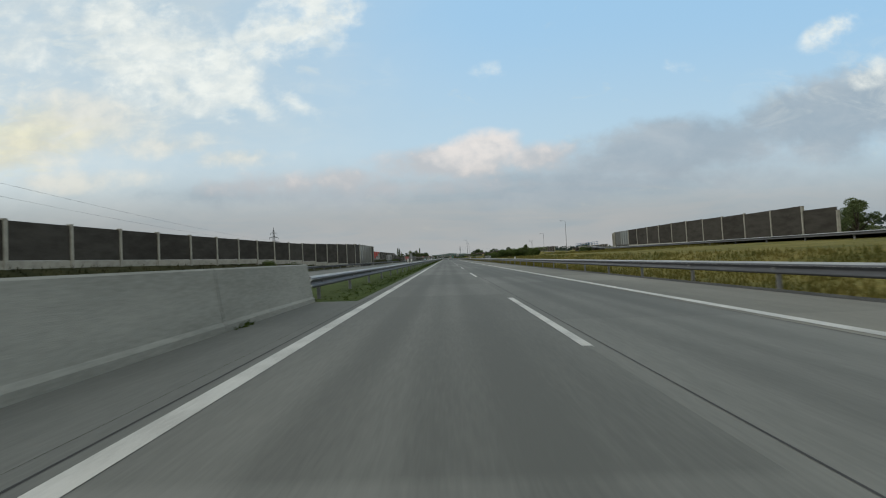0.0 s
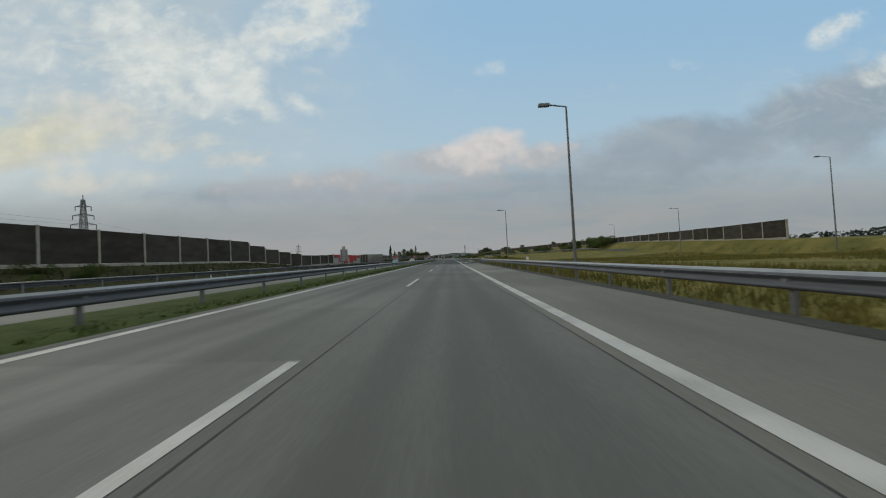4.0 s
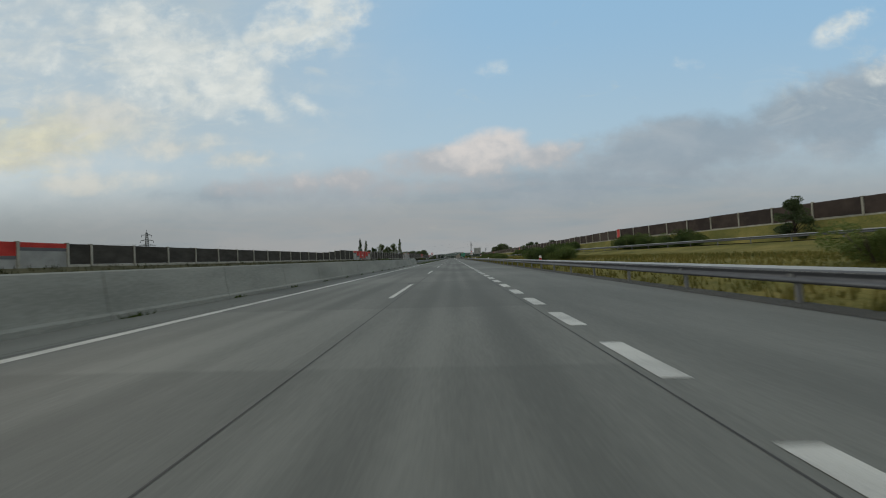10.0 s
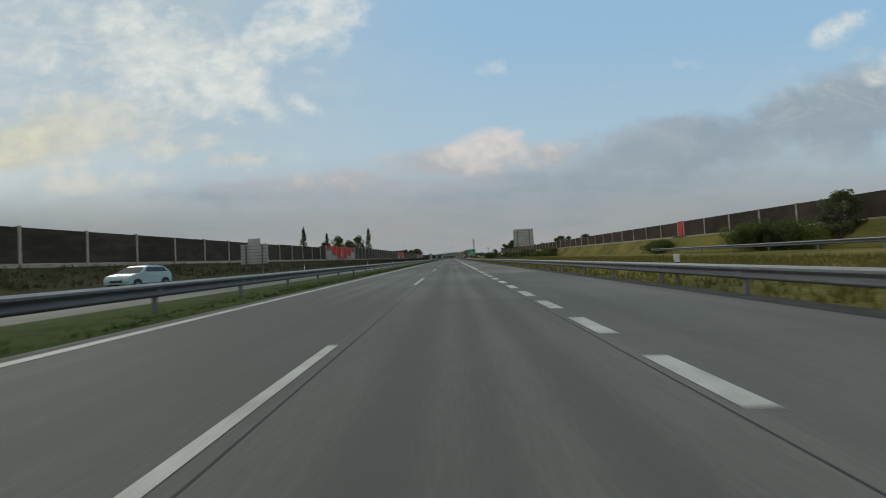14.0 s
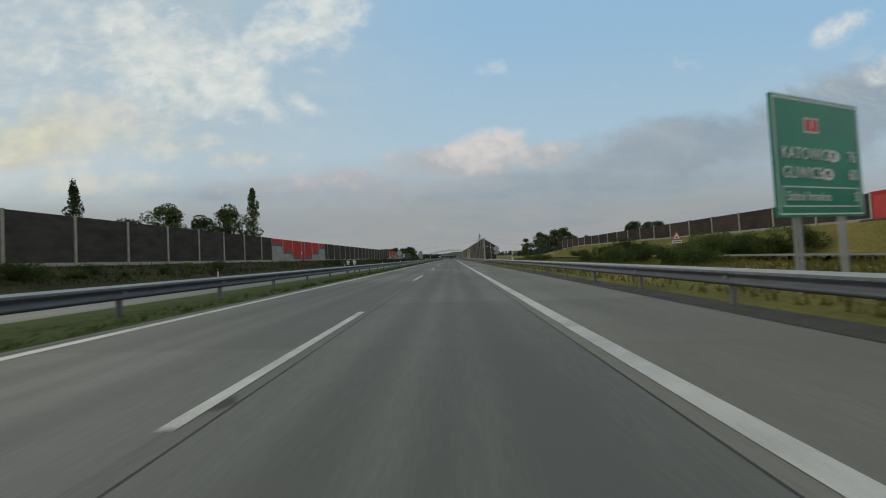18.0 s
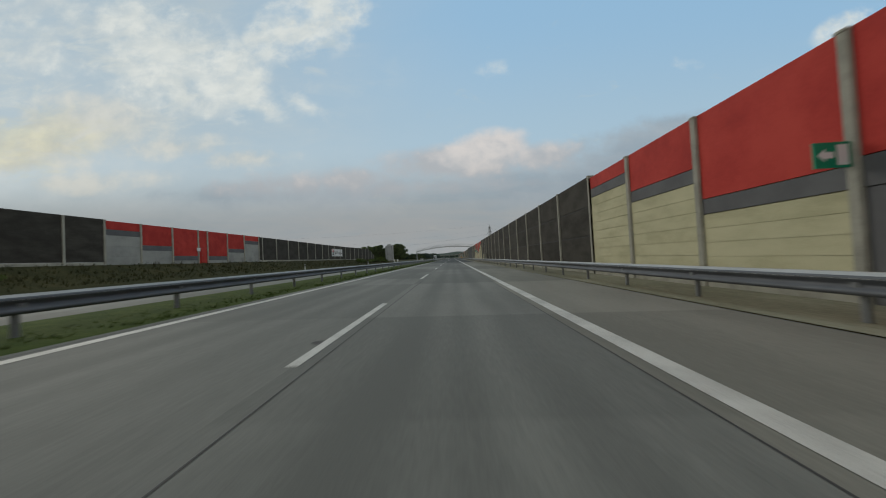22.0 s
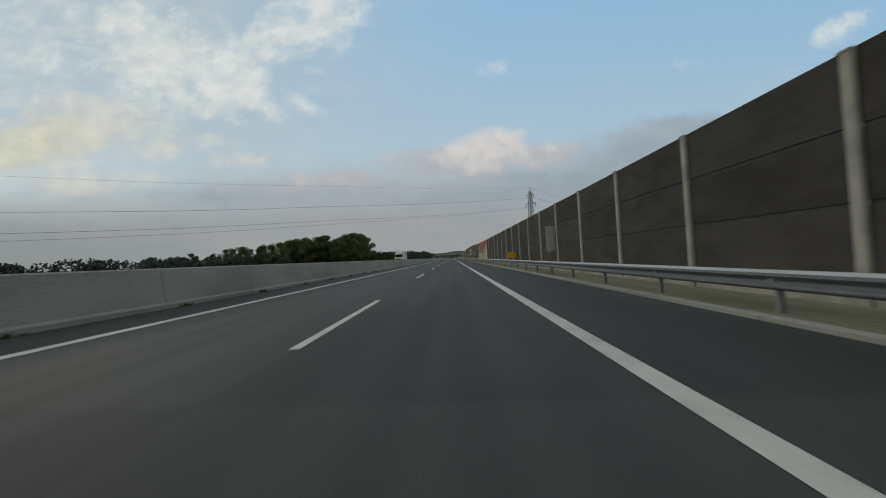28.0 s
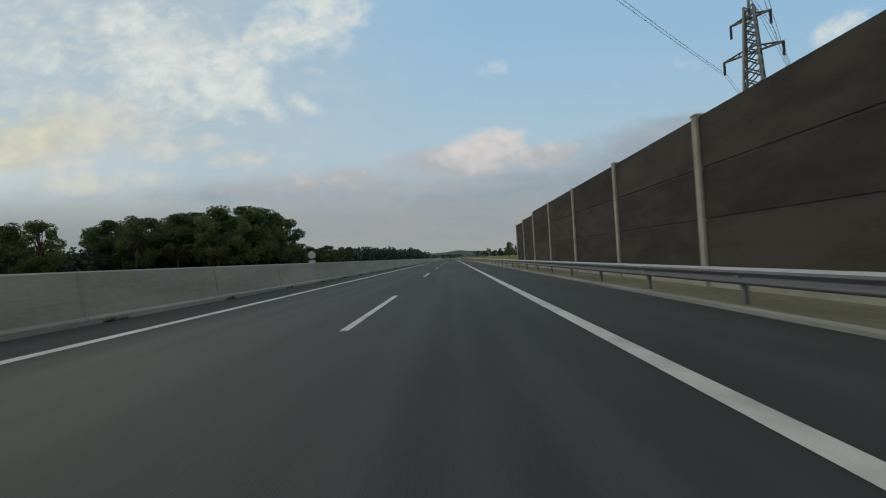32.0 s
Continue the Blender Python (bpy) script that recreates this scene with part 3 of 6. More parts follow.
while y < 564:
    part("block_dash", wide, road_b if y < A1 else road_c, (3.80, y, 0.005))
    y += 2.45
# hatched gore
GORE = [(228, 8.7), (236, 7.2), (245, 5.7), (255, 3.95)]
part("gore_line", mesh("gore_line", *strip_data(228, 255, [(y, x - 0.1) for y, x in GORE], [(y, x + 0.08) for y, x in GORE], 0.0, 3.0), M_PAINT), road_b, (0, 0, 0.014), "white gore edge line")
for i in range(-4, 9):
    y = 237.3 + 1.52 * i
    xr = lerp(GORE, y)
    xm = 4.0 + (xr - 4.0) * 0.62
    if i < -1:
        vs, fs = [(4.0, y, 0), (xm, y, 0), (xm, y + 0.42, 0), (4.0, y + 0.42, 0)], [(0, 1, 2, 3)]
    else:
        ye = y + 1.25
        xe = lerp(GORE, ye)
        vs, fs = [(4.0, y, 0), (xm, y, 0), (xe, ye, 0), (xe, ye + 0.45, 0), (xm - 0.1, y + 0.5, 0), (4.0, y + 0.42, 0)], [(0, 1, 4, 5), (1, 2, 3, 4)]
    part("chevron", mesh("chevron", vs, fs, M_PAINT), road_b, (0, 0, 0.016))
# slab joints of the concrete stretches
for par, y0, y1 in ((road_a, -60, A0), (road_c, A1, A2)):
    part("joint", mesh("joint", *strip_data(y0, y1, 0.215, 0.235, 0.0), M_JOINT), par, (0, 0, 0.003), "dark lengthwise joint between concrete slabs")
    part("joint", mesh("joint", *strip_data(y0, y1, 3.535, 3.555, 0.0), M_JOINT), par, (0, 0, 0.003), "dark lengthwise joint between concrete slabs")
    part("joint", mesh("joint", *strip_data(y0, y1, -4.01, -3.985, 0.0), M_JOINT), par, (0, 0, 0.003), "dark lengthwise joint between concrete slabs")
part("joint", mesh("joint", *strip_data(A2, 1500, -4.16, -4.09, 0.0), M_JOINT), road_d, (0, 0, 0.003))
patch = [(-0.16, 0, 0), (0.05, -0.12, 0), (0.2, 0.05, 0), (0.14, 0.3, 0), (-0.1, 0.36, 0), (-0.22, 0.2, 0)]
patch = [(x * 0.6, y * 0.6, z) for x, y, z in patch]
stain = mesh("repair_spot", patch, [(0, 1, 2, 3, 4, 5)], M_JOINT)
for y in [66.2 + 15.75 * k for k in range(-1, 54)]:
    if not A0 < y < A1:
        part("repair_spot", stain, road_a if y < A0 else road_c, (0.05 + 0.1 * math.sin(y * 3.7), y + 3 * math.sin(y), 0.0035), rot=math.sin(y * 7))

# ---- concrete barrier in the median ----
prof = [(-5.38, -0.05), (-5.38, 0.10), (-5.43, 0.16), (-5.56, 1.03), (-5.60, 1.06), (-5.80, 1.06), (-5.84, 1.03), (-5.97, 0.16), (-6.02, 0.10), (-6.02, -0.05)]


def prism(profile, length):
    k = len(profile)
    vs = [(x, 0, z) for x, z in profile] + [(x, length, z) for x, z in profile]
    return vs, [(i, i + 1, k + i + 1, k + i) for i in range(k - 1)] + [tuple(range(k)), tuple(reversed(range(k, 2 * k)))]


block = mesh("barrier_block", *prism(prof, 3.93), M_CONC)
for y0, y1 in ((-60, 21.2), (335.5, 456), (996.5, 1480)):
    bar = thing("concrete_barrier", "weathered grey concrete step barrier in the median", "barrier", (0, y0, 0), "median barriers")
    n = int((y1 - y0) / 3.95)
    for i in range(n):
        part("barrier_block", block, bar, (0, y1 - y0 - (i + 1) * 3.95 if y0 < 0 else i * 3.95, 0.0))


# ---- guard rails ----
WAVE = [(0.02, 0.0), (0.07, 0.02), (0.085, 0.055), (0.07, 0.09), (0.0, 0.135), (0.0, 0.175), (0.07, 0.22), (0.085, 0.255), (0.07, 0.29), (0.0, 0.31)]
rail_post = mesh("post", *box_data(-0.045, -0.05, -0.3, 0.045, 0.05, 0.62, 0.012), M_STEEL_DULL)
spacer = mesh("spacer", *box_data(-0.1, -0.06, 0.44, 0.1, 0.06, 0.62), M_STEEL_DULL)


def guard_rail(label, y0, y1, table, side, z=0.0, pitch=3.5, dip=(), foot=0.42):
    """A wave-beam rail on posts. side: +1 shows its waves towards -x, -1 towards +x."""
    r = thing("guard_rail", label, "guard rail", group="guard rails")
    n = max(1, int((y1 - y0) / 7))
    vs, fs = [], []
    k = len(WAVE)
    f = lambda t_, y: t_ if isinstance(t_, (int, float)) else lerp(t_, y)
    for i in range(n + 1):
        y = y0 + (y1 - y0) * i / n
        for dx_, dz_ in WAVE:
            vs.append((f(table, y) - side * (dx_ + 0.1), y, f(z, y) + foot + dz_ - (lerp(dip, y) if dip else 0)))
    for i in range(n):
        for j in range(k - 1):
            fs.append((i * k + j, i * k + j + 1, (i + 1) * k + j + 1, (i + 1) * k + j))
    # the beam's dark colour stands for the shade on its front
    beam = part("beam", mesh("beam", vs, fs, M_RAIL, True), r, label="galvanised wave beam with shade in its dark colour")
    # top edge, with the sky light it catches put into a pale colour
    vs, fs = [], []
    for i in range(n + 1):
        y = y0 + (y1 - y0) * i / n
        xe, ze = f(table, y) - side * 0.1, f(z, y) + foot + 0.305 - (lerp(dip, y) if dip else 0)
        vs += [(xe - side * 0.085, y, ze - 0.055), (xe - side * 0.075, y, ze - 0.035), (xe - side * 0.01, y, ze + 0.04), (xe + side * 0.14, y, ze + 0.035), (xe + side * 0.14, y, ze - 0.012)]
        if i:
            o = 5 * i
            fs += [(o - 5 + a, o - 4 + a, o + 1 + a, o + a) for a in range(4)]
    part("top_rail", mesh("top_rail", vs, fs, M_RAIL_TOP), beam, label="folded top rail with sky light in its pale colour")
    y = y0 + 1.0
    while y < y1:
        d = lerp(dip, y) if dip else 0
        if d < 0.3:
            p = part("post", rail_post, r, (f(table, y) + side * 0.02, y, f(z, y)))
            if pitch < 4:
                part("spacer", spacer, p, (-side * 0.05, 0, 0))
        y += pitch
    return r


STEEL_LABEL = "galvanised steel guard rail with wave beam on posts"
guard_rail(STEEL_LABEL, -60, 232, 7.72, 1, dip=[(225, 0.0), (232, 0.62)])
OUTER = [(203, 20.0), (222, 12.8), (236, 10.4), (262, 8.95), (545, 8.9), (640, 7.72)]
guard_rail(STEEL_LABEL, 236, 620, OUTER, 1)
guard_rail(STEEL_LABEL, 620, 1000, OUTER, 1)
guard_rail(STEEL_LABEL, 1000, 1480, OUTER, 1)
guard_rail(STEEL_LABEL, 21.2, 335.5, -5.62, -1, foot=0.375)
guard_rail(STEEL_LABEL, 456, 996.5, -5.62, -1, foot=0.375)
guard_rail("galvanised guard rail beside the ramp road", -60, 106, 36.4, 1, [(-60, 1.8), (96, 1.8), (106, 2.6)], 4.5)
guard_rail("galvanised guard rail beside the ramp road", 268, 590, out(23.7), 1, R24, 4.5)
guard_rail("galvanised guard rail of the opposite carriageway", 60, 330, -22.1, 1, -0.32, 4.5)

# ---- noise barriers ----
CACHE = {}


def cached_box(name, key, mat):
    k = (name, key, mat.name)
    if k not in CACHE:
        CACHE[k] = box(name, *key, mat)
    return CACHE[k]


def post_at(par, x, y, z0, z1, mat=M_POST, w_=0.22):
    h = round(z1 - z0, 1)
    k = ("post", h, mat.name, w_)
    if k not in CACHE:
        CACHE[k] = mesh("post", *joined(box_data(-0.17, -w_ / 2, 0, 0.17, w_ / 2, h, 0.025), box_data(-0.19, -w_ / 2 - 0.015, h, 0.19, w_ / 2 + 0.015, h + 0.05, 0.02)), mat)
    return part("post", CACHE[k], par, (x, y, z0))


def panel_at(par, x, y, length, z0, z1, mat, name="panel", thick=0.14, label=""):
    """A panel slab with shallow ribs, its near end at y."""
    h, ln = round(z1 - z0, 2), round(length, 2)
    k = (name, h, ln, mat.name, thick)
    if k not in CACHE:
        n = round(h / 0.5) if name == "panel" and h > 2.4 else 0
        t_ = thick / 2
        face = [(t_, 0.0)]
        for i in range(n):
            a_, b_ = (i + 0.03) * h / n, (i + 0.97) * h / n
            face += [(t_, a_), (t_ + 0.005, a_ + 0.006), (t_ + 0.005, b_ - 0.006), (t_, b_)]
        face.append((t_, h))
        ring = face + [(-x_, z_) for x_, z_ in reversed(face)]
        kk = len(ring)
        vs_ = [(x_, 0.1, z_) for x_, z_ in ring] + [(x_, ln - 0.1, z_) for x_, z_ in ring]
        fs_ = [(i, (i + 1) % kk, kk + (i + 1) % kk, kk + i) for i in range(kk)] + [tuple(reversed(range(kk))), tuple(range(kk, 2 * kk))]
        CACHE[k] = mesh(name, vs_, fs_, mat)
    return part(name, CACHE[k], par, (x, y, z0), label)


def dark_wall(label, x, y0, y1, pitch, top, base, rows=1, mat=M_PANEL, group="noise barriers", ys=None, plinth=False):
    """A run of panels between posts; ys gives the posts where they are not evenly spaced."""
    wl = thing("noise_barrier", label, "noise barrier", group=group)
    n = max(1, round((y1 - y0) / pitch))
    ys = ys or [y0 + (y1 - y0) * i / n for i in range(n + 1)]
    f = lambda t_, y: t_ if isinstance(t_, (int, float)) else lerp(t_, y)
    for i, y in enumerate(ys):
        post_at(wl, f(x, y), y, f(base, y) - 0.4, f(top, y))
        if i == len(ys) - 1:
            break
        p = ys[i + 1] - y
        ym = y + p / 2
        z0, z1 = round(f(base, ym) - 0.3, 1), round(f(top, ym), 1)
        dx_ = f(x, y + p) - f(x, y)
        turn = -math.atan2(dx_, p)
        p = math.hypot(p, dx_)
        if plinth:
            panel_at(wl, f(x, y), y, p, z0, z0 + 0.62, M_POST, "plinth", 0.2).rotation_euler[2] = turn
            z0 += 0.64
        if rows > 1:
            panel_at(wl, f(x, y), y, p, z0, z1 - 0.1, M_JOINT, "core", 0.08).rotation_euler[2] = turn
        for r in range(rows):
            a = z0 + (z1 - z0) * r / rows
            b = z0 + (z1 - z0) * (r + 1) / rows
            panel_at(wl, f(x, y), y, p, a, b - (0.09 if r < rows - 1 else 0), mat).rotation_euler[2] = turn
    return wl


def clear_wall(label, x, y0, y1, n, top, base, x1=None):
    """Acrylic panes over a dark plinth between slim steel posts."""
    wl = thing("noise_barrier", label, "noise barrier", group="noise barriers")
    p = (y1 - y0) / n
    step = ((x if x1 is None else x1) - x) / n
    turn, length = -math.atan2(step, p), math.hypot(step, p)
    slim = mesh("post", *box_data(-0.07, -0.05, 0, 0.07, 0.05, top - base + 0.35, 0.015), M_STEEL_DULL)
    for i in range(n + 1):
        xx, y = x + step * i, y0 + i * p
        part("post", slim, wl, (xx, y, base - 0.3), rot=turn)
        if i < n:
            panel_at(wl, xx, y, length, base + 0.35, top, M_ACRYL, "pane", 0.03, "clear acrylic pane").rotation_euler[2] = turn
            panel_at(wl, xx, y, length, base - 0.3, base + 0.34, M_PANEL, "plinth", 0.12).rotation_euler[2] = turn
    return wl


exit_green = material("exit_green", [(0.0, 0.22, 0.12), (0.0, 0.28, 0.15)], 1, 0.5)


def exit_sign(par, x, y, z, face):
    """A green and white way-out sign with a figure reduced to plain shapes and an arrow."""
    s = part("exit_sign", box("exit_sign", -0.35, -0.02, 0, 0.35, 0.02, 0.5, exit_green), par, (x, y, z), "green and white emergency exit sign")
    part("arrow", mesh("arrow", [(0.02, -0.024, 0.19), (-0.14, -0.024, 0.19), (-0.14, -0.024, 0.12), (-0.29, -0.024, 0.25), (-0.14, -0.024, 0.38), (-0.14, -0.024, 0.31), (0.02, -0.024, 0.31)], [(0, 1, 2, 3, 4, 5, 6)], M_SIGN_WHITE), s)
    part("door_mark", mesh("door_mark", [(0.08, -0.024, 0.05), (0.30, -0.024, 0.05), (0.30, -0.024, 0.45), (0.08, -0.024, 0.45)], [(0, 1, 2, 3)], M_SIGN_WHITE), s)
    return s


def art_wall(x, y0, wd, door, top, base, face, pale, group, pale_door=False):
    """Red stepped panels over pale ones round an emergency door. face: side that looks at the road."""
    wl = thing("noise_barrier", "red and pale painted noise barrier with a red emergency door", "noise barrier", group=group)
    h = top - base
    y = y0
    p, q, r = (0.12, 0.30, 0.50) if face < 0 else (0.19, 0.52, 0.78)
    plan = [(wd, p), (wd, q), (wd, r), (door, 2.0), (wd, r), (wd, q), (wd, p)]
    band = 0.09 if face < 0 else 0.13
    for length, red in plan:
        post_at(wl, x, y, base - 0.4, top)
        panel_at(wl, x - face * 0.03, y, length, base - 0.2, top - 0.05, pale if red < 1 else M_GREY_PANEL, "core", 0.07)
        if red < 1:
            z = top - red * h
            panel_at(wl, x, y, length, z, top, M_RED, "red_panel")
            if band:
                panel_at(wl, x, y, length, z - band * h, z - 0.02, M_GREY_PANEL, "grey_panel")
            n = max(1, round((z - band * h - base) / (0.55 if face < 0 else 1.0)))
            lo, hi = base - 0.2, z - band * h - 0.02
            if face < 0:
                panel_at(wl, x, y, length, lo, base + 0.4, M_POST, "plinth", 0.18)
                lo = base + 0.42
            for i in range(n):
                panel_at(wl, x, y, length, lo + (hi - lo) * i / n, lo + (hi - lo) * (i + 1) / n - 0.012, pale, "pale_panel")
        else:
            dh = base + 2.15
            if face < 0:
                panel_at(wl, x, y, length, dh + 0.6, top, M_RED, "red_panel")
                panel_at(wl, x, y, length, dh, dh + 0.58, M_GREY_PANEL, "grey_panel")
                panel_at(wl, x + 0.02, y, length, base - 0.2, dh - 0.02, M_GREY_PANEL, "grey_panel")
            else:
                panel_at(wl, x, y, length, base + 2.2, top, M_RED, "red_panel")
                panel_at(wl, x, y, length, base - 0.2, base + 2.18, M_GREY_PANEL if pale_door else M_RED, "door_panel")
            d = part("door", box("door", -0.05, 0, 0, 0.05, min(0.95, length - 0.45), 2.05, M_WHITE_PANEL if pale_door else M_RED), wl, (x + face * 0.1, y + (0.16 if face < 0 else (length - min(0.95, length - 0.45)) / 2), base + 0.02), "pale emergency door" if pale_door else "red emergency door")
            part("door_handle", box("door_handle", -0.03, 0.1, 1.0, 0.03, 0.25, 1.05, M_STEEL), d, (face * 0.06, 0, 0))
            if face < 0:
                exit_sign(wl, x - 0.52, y + length, 0.2 + top * 0.46, face)
            else:
                part("exit_sign", box("exit_sign", -0.03, -0.3, 0, 0.03, 0.3, 0.45, M_SIGN_WHITE), wl, (x + 0.2, y - 0.1, base + 1.6), "small pale exit sign")
        y += length
    post_at(wl, x, y, base - 0.4, top)
    return wl, y


DARK = "dark grey panels between pale concrete posts"
XR = 9.75
TOP_L = [(50, 4.35), (72, 4.35), (84, 4.6), (93, 4.9), (114, 5.0), (124, 4.8), (134, 4.65), (215, 4.7), (222, 3.7), (241, 2.5), (253, 2.75), (285, 3.05), (292, 3.3), (313, 3.5), (420, 3.6), (487, 3.65), (501, 4.65), (541, 4.8), (580, 4.7), (630, 4.8), (650, 5.65), (690, 5.75), (999, 5.75), (1008, 3.4)]
AG = "painted barriers beside the far carriageway"
LEFT = "far barrier of " + DARK


def far_wall(y0, y1, pitch, last):
    """A run of evenly spaced posts, counted back from a shorter last bay."""
    ys = [y1, y1 - last]
    while ys[-1] - pitch > y0 + 1.2:
        ys.append(ys[-1] - pitch)
    dark_wall(LEFT, WALL_X, y0, y1, pitch, TOP_L, BANK_L, plinth=True, ys=[y0] + ys[::-1])


def far_art(y0, wd, door, pale_door=False):
    return art_wall(lerp(WALL_X, y0 + 3 * wd), y0, wd, door, lerp(TOP_L, y0 + 3 * wd), lerp(BANK_L, y0 + 3 * wd), 1, M_WHITE_PANEL, AG, pale_door)[1]


far_wall(-60, 96.6, 3.95, 4.0)
clear_wall("see-through acrylic barrier on the far bridge edge", -22.6, 96.6, 109.6, 7, 5.0, 0.0)
far_wall(109.6, 145.2, 3.2, 3.2)
ye = far_art(145.2, 3.97, 2.0, True)
far_wall(ye, 255.4, 5.0, 3.6)
ye = far_art(255.4, 4.6, 1.5, True)
far_wall(ye, 296, 5.0, 4.0)
clear_wall("see-through acrylic barrier on the far bridge edge", -30.4, 296, 308, 8, 3.4, -0.3, -27.2)
far_wall(308, 391.4, 5.05, 3.6)
ye = far_art(391.4, 4.05, 1.9)
far_wall(ye, 514.2, 5.0, 4.2)
ye = far_art(514.2, 4.15, 1.8)
far_wall(ye, 632.4, 5.35, 3.6)
ye = far_art(632.4, 4.4, 1.8)
far_wall(ye, 756.4, 5.2, 3.6)
ye = far_art(756.4, 4.35, 1.8)
far_wall(ye, 880.1, 5.3, 3.65)
ye = far_art(880.1, 4.35, 1.8)
far_wall(ye, 1008, 5.5, 4.2)

# near barrier on the right
NEAR = "tall dark brown-grey noise barrier with pale posts"
RG = "painted barriers beside the hard shoulder"
wing = thing("noise_barrier", "sloping end wing of the tall dark noise barrier", "noise barrier", (XR, 773.6, 0), "noise barriers", rot=-math.atan2(3.2, 4.4))
for k, (z0, za, zb) in enumerate(((0.5, 2.05, 2.05), (2.13, 3.72, 3.0), (3.80, 5.3, 3.08))):
    zc = 3.75 if k == 2 else zb
    ring = [(0.2, z0), (5.3, min(z0, 3.08)), (5.3, zc), (0.2, za)]
    vs = [(x_, y_, z_) for x_ in (-0.07, 0.07) for y_, z_ in ring]
    part("panel", mesh("panel", vs, [(0, 1, 2, 3), (7, 6, 5, 4)] + [(i, 4 + i, 4 + (i + 1) % 4, (i + 1) % 4) for i in range(4)], M_PANEL), wing)
panel_at(wing, 0, 0, 5.4, -0.15, 0.47, M_POST, "plinth", 0.2)
post_at(wing, 0, 2.75, -0.25, 4.6)
post_at(wing, 0, 5.4, -0.25, 3.85)
dark_wall(NEAR, XR, 773.6, 838.9, 5.5, 5.45, 0.15, 3, ys=[773.6] + [776.6 + 5.5 * k for k in range(12)] + [838.9], plinth=True)
_, ye = art_wall(XR, 838.9, 4.3, 1.9, 5.35, 0.1, -1, M_CREAM, RG)
dark_wall(NEAR, XR, ye, 940.2, 5.5, 5.45, 0.15, 3, ys=[ye] + [872.4 + 5.5 * k for k in range(11)] + [931.9, 936.4, 940.2], plinth=True)
_, ye = art_wall(XR, 940.2, 4.4, 1.75, 5.35, 0.1, -1, M_CREAM, RG)
dark_wall(NEAR, XR, ye, 984.3, 4.2, 5.3, 0.15, 3, ys=[ye, 971.6, 975.4, 979.0, 980.9, 984.3], plinth=True)
sd = thing("service_door", "plain grey service door in the noise barrier", "door", (XR - 0.09, 979.2, 0.1))
part("door_leaf", box("door_leaf", -0.05, 0.2, 0, 0.0, 1.2, 2.3, M_STEEL), sd)
part("door_handle", box("door_handle", -0.09, 0.15, 1.05, -0.05, 0.3, 1.1, M_STEEL), sd)
clear_wall("tall see-through acrylic noise barrier with grey steel posts", XR, 984.3, 1019.3, 20, 5.35, 0.35)
dark_wall(NEAR, XR, 1019.3, 1061.3, 4.6, [(1019, 5.25), (1060, 4.87)], 0.15, 3, plinth=True)
_, ye = art_wall(XR, 1061.3, 3.6, 1.5, 4.82, 0.1, -1, M_CREAM, RG)
dark_wall(NEAR, XR, ye, 1157.6, 4.65, 4.78, 0.15, 3, ys=[ye] + [1088.9 + 4.65 * k for k in range(15)] + [1157.6], plinth=True)
_, ye = art_wall(XR, 1157.6, 3.6, 1.5, 4.82, 0.1, -1, M_CREAM, RG)
dark_wall(NEAR, XR, ye, 1281, 5.25, [(1181, 4.78), (1215, 5.38), (1270, 5.28), (1281, 4.7)], 0.15, 3, plinth=True,
          ys=[ye, 1184.3, 1188.6, 1194.0, 1200.6, 1207.0, 1212.5, 1217.9, 1223.4, 1229.0, 1234.6, 1240.1, 1244.6, 1249.8, 1255.4, 1261.2, 1266.8, 1272.3, 1277.0, 1281.0])

# barriers along the ramps
RAMP = "ramp barrier of dark grey panels between pale posts"
RAMP_X = [(62, 50), (111, 50.5), (125, 53), (150, 64), (174, 77)]
RAMP_TOP = [(62, 7.1), (90, 7.6), (120, 7.6), (174, 9.6)]
dark_wall(RAMP, RAMP_X, 62.5, 112.3, 5, RAMP_TOP, R31, plinth=True)
clear_wall("see-through acrylic stretch of the ramp's barrier", 50.8, 112.3, 120.3, 6, 7.6, 3.3)
dark_wall(RAMP, RAMP_X, 120.3, 174, 5, RAMP_TOP, R31, plinth=True)
dark_wall("end wing of the ramp's barrier", [(58.5, 50.6), (62.5, 50)], 58.5, 62.5, 4, [(58.5, 6.0), (62.5, 7.0)], R31, plinth=True)
EAST_X = [(y, x) for y, x in out(31.6)]
dark_wall("low dark parapet barrier on the crest of the hill", out(31.4), 150, 194, 4, [(y, z + 1.25) for y, z in R31], R31)
TOP_E = [(240, 6.4), (300, 6.85), (350, 7.4), (410, 7.1), (470, 6.85), (540, 6.5), (600, 6.35), (724, 6.1), (815, 6.1)]
E_RED = [(350.0, 1), (470.8, 1), (599.0, 1), (723.0, 1)]
marks = [225] + [y for y, _ in E_RED] + [815]
for a, b in zip(marks, marks[1:]):
    a2 = a + (1.6 if a != 225 else 0)
    dark_wall("low ramp barrier of dark brown panels between pale posts", EAST_X, a2, b, 5.0, TOP_E, R31, 1, M_PANEL if a < 280 else M_PANEL_BROWN, "ramp barriers", plinth=True)
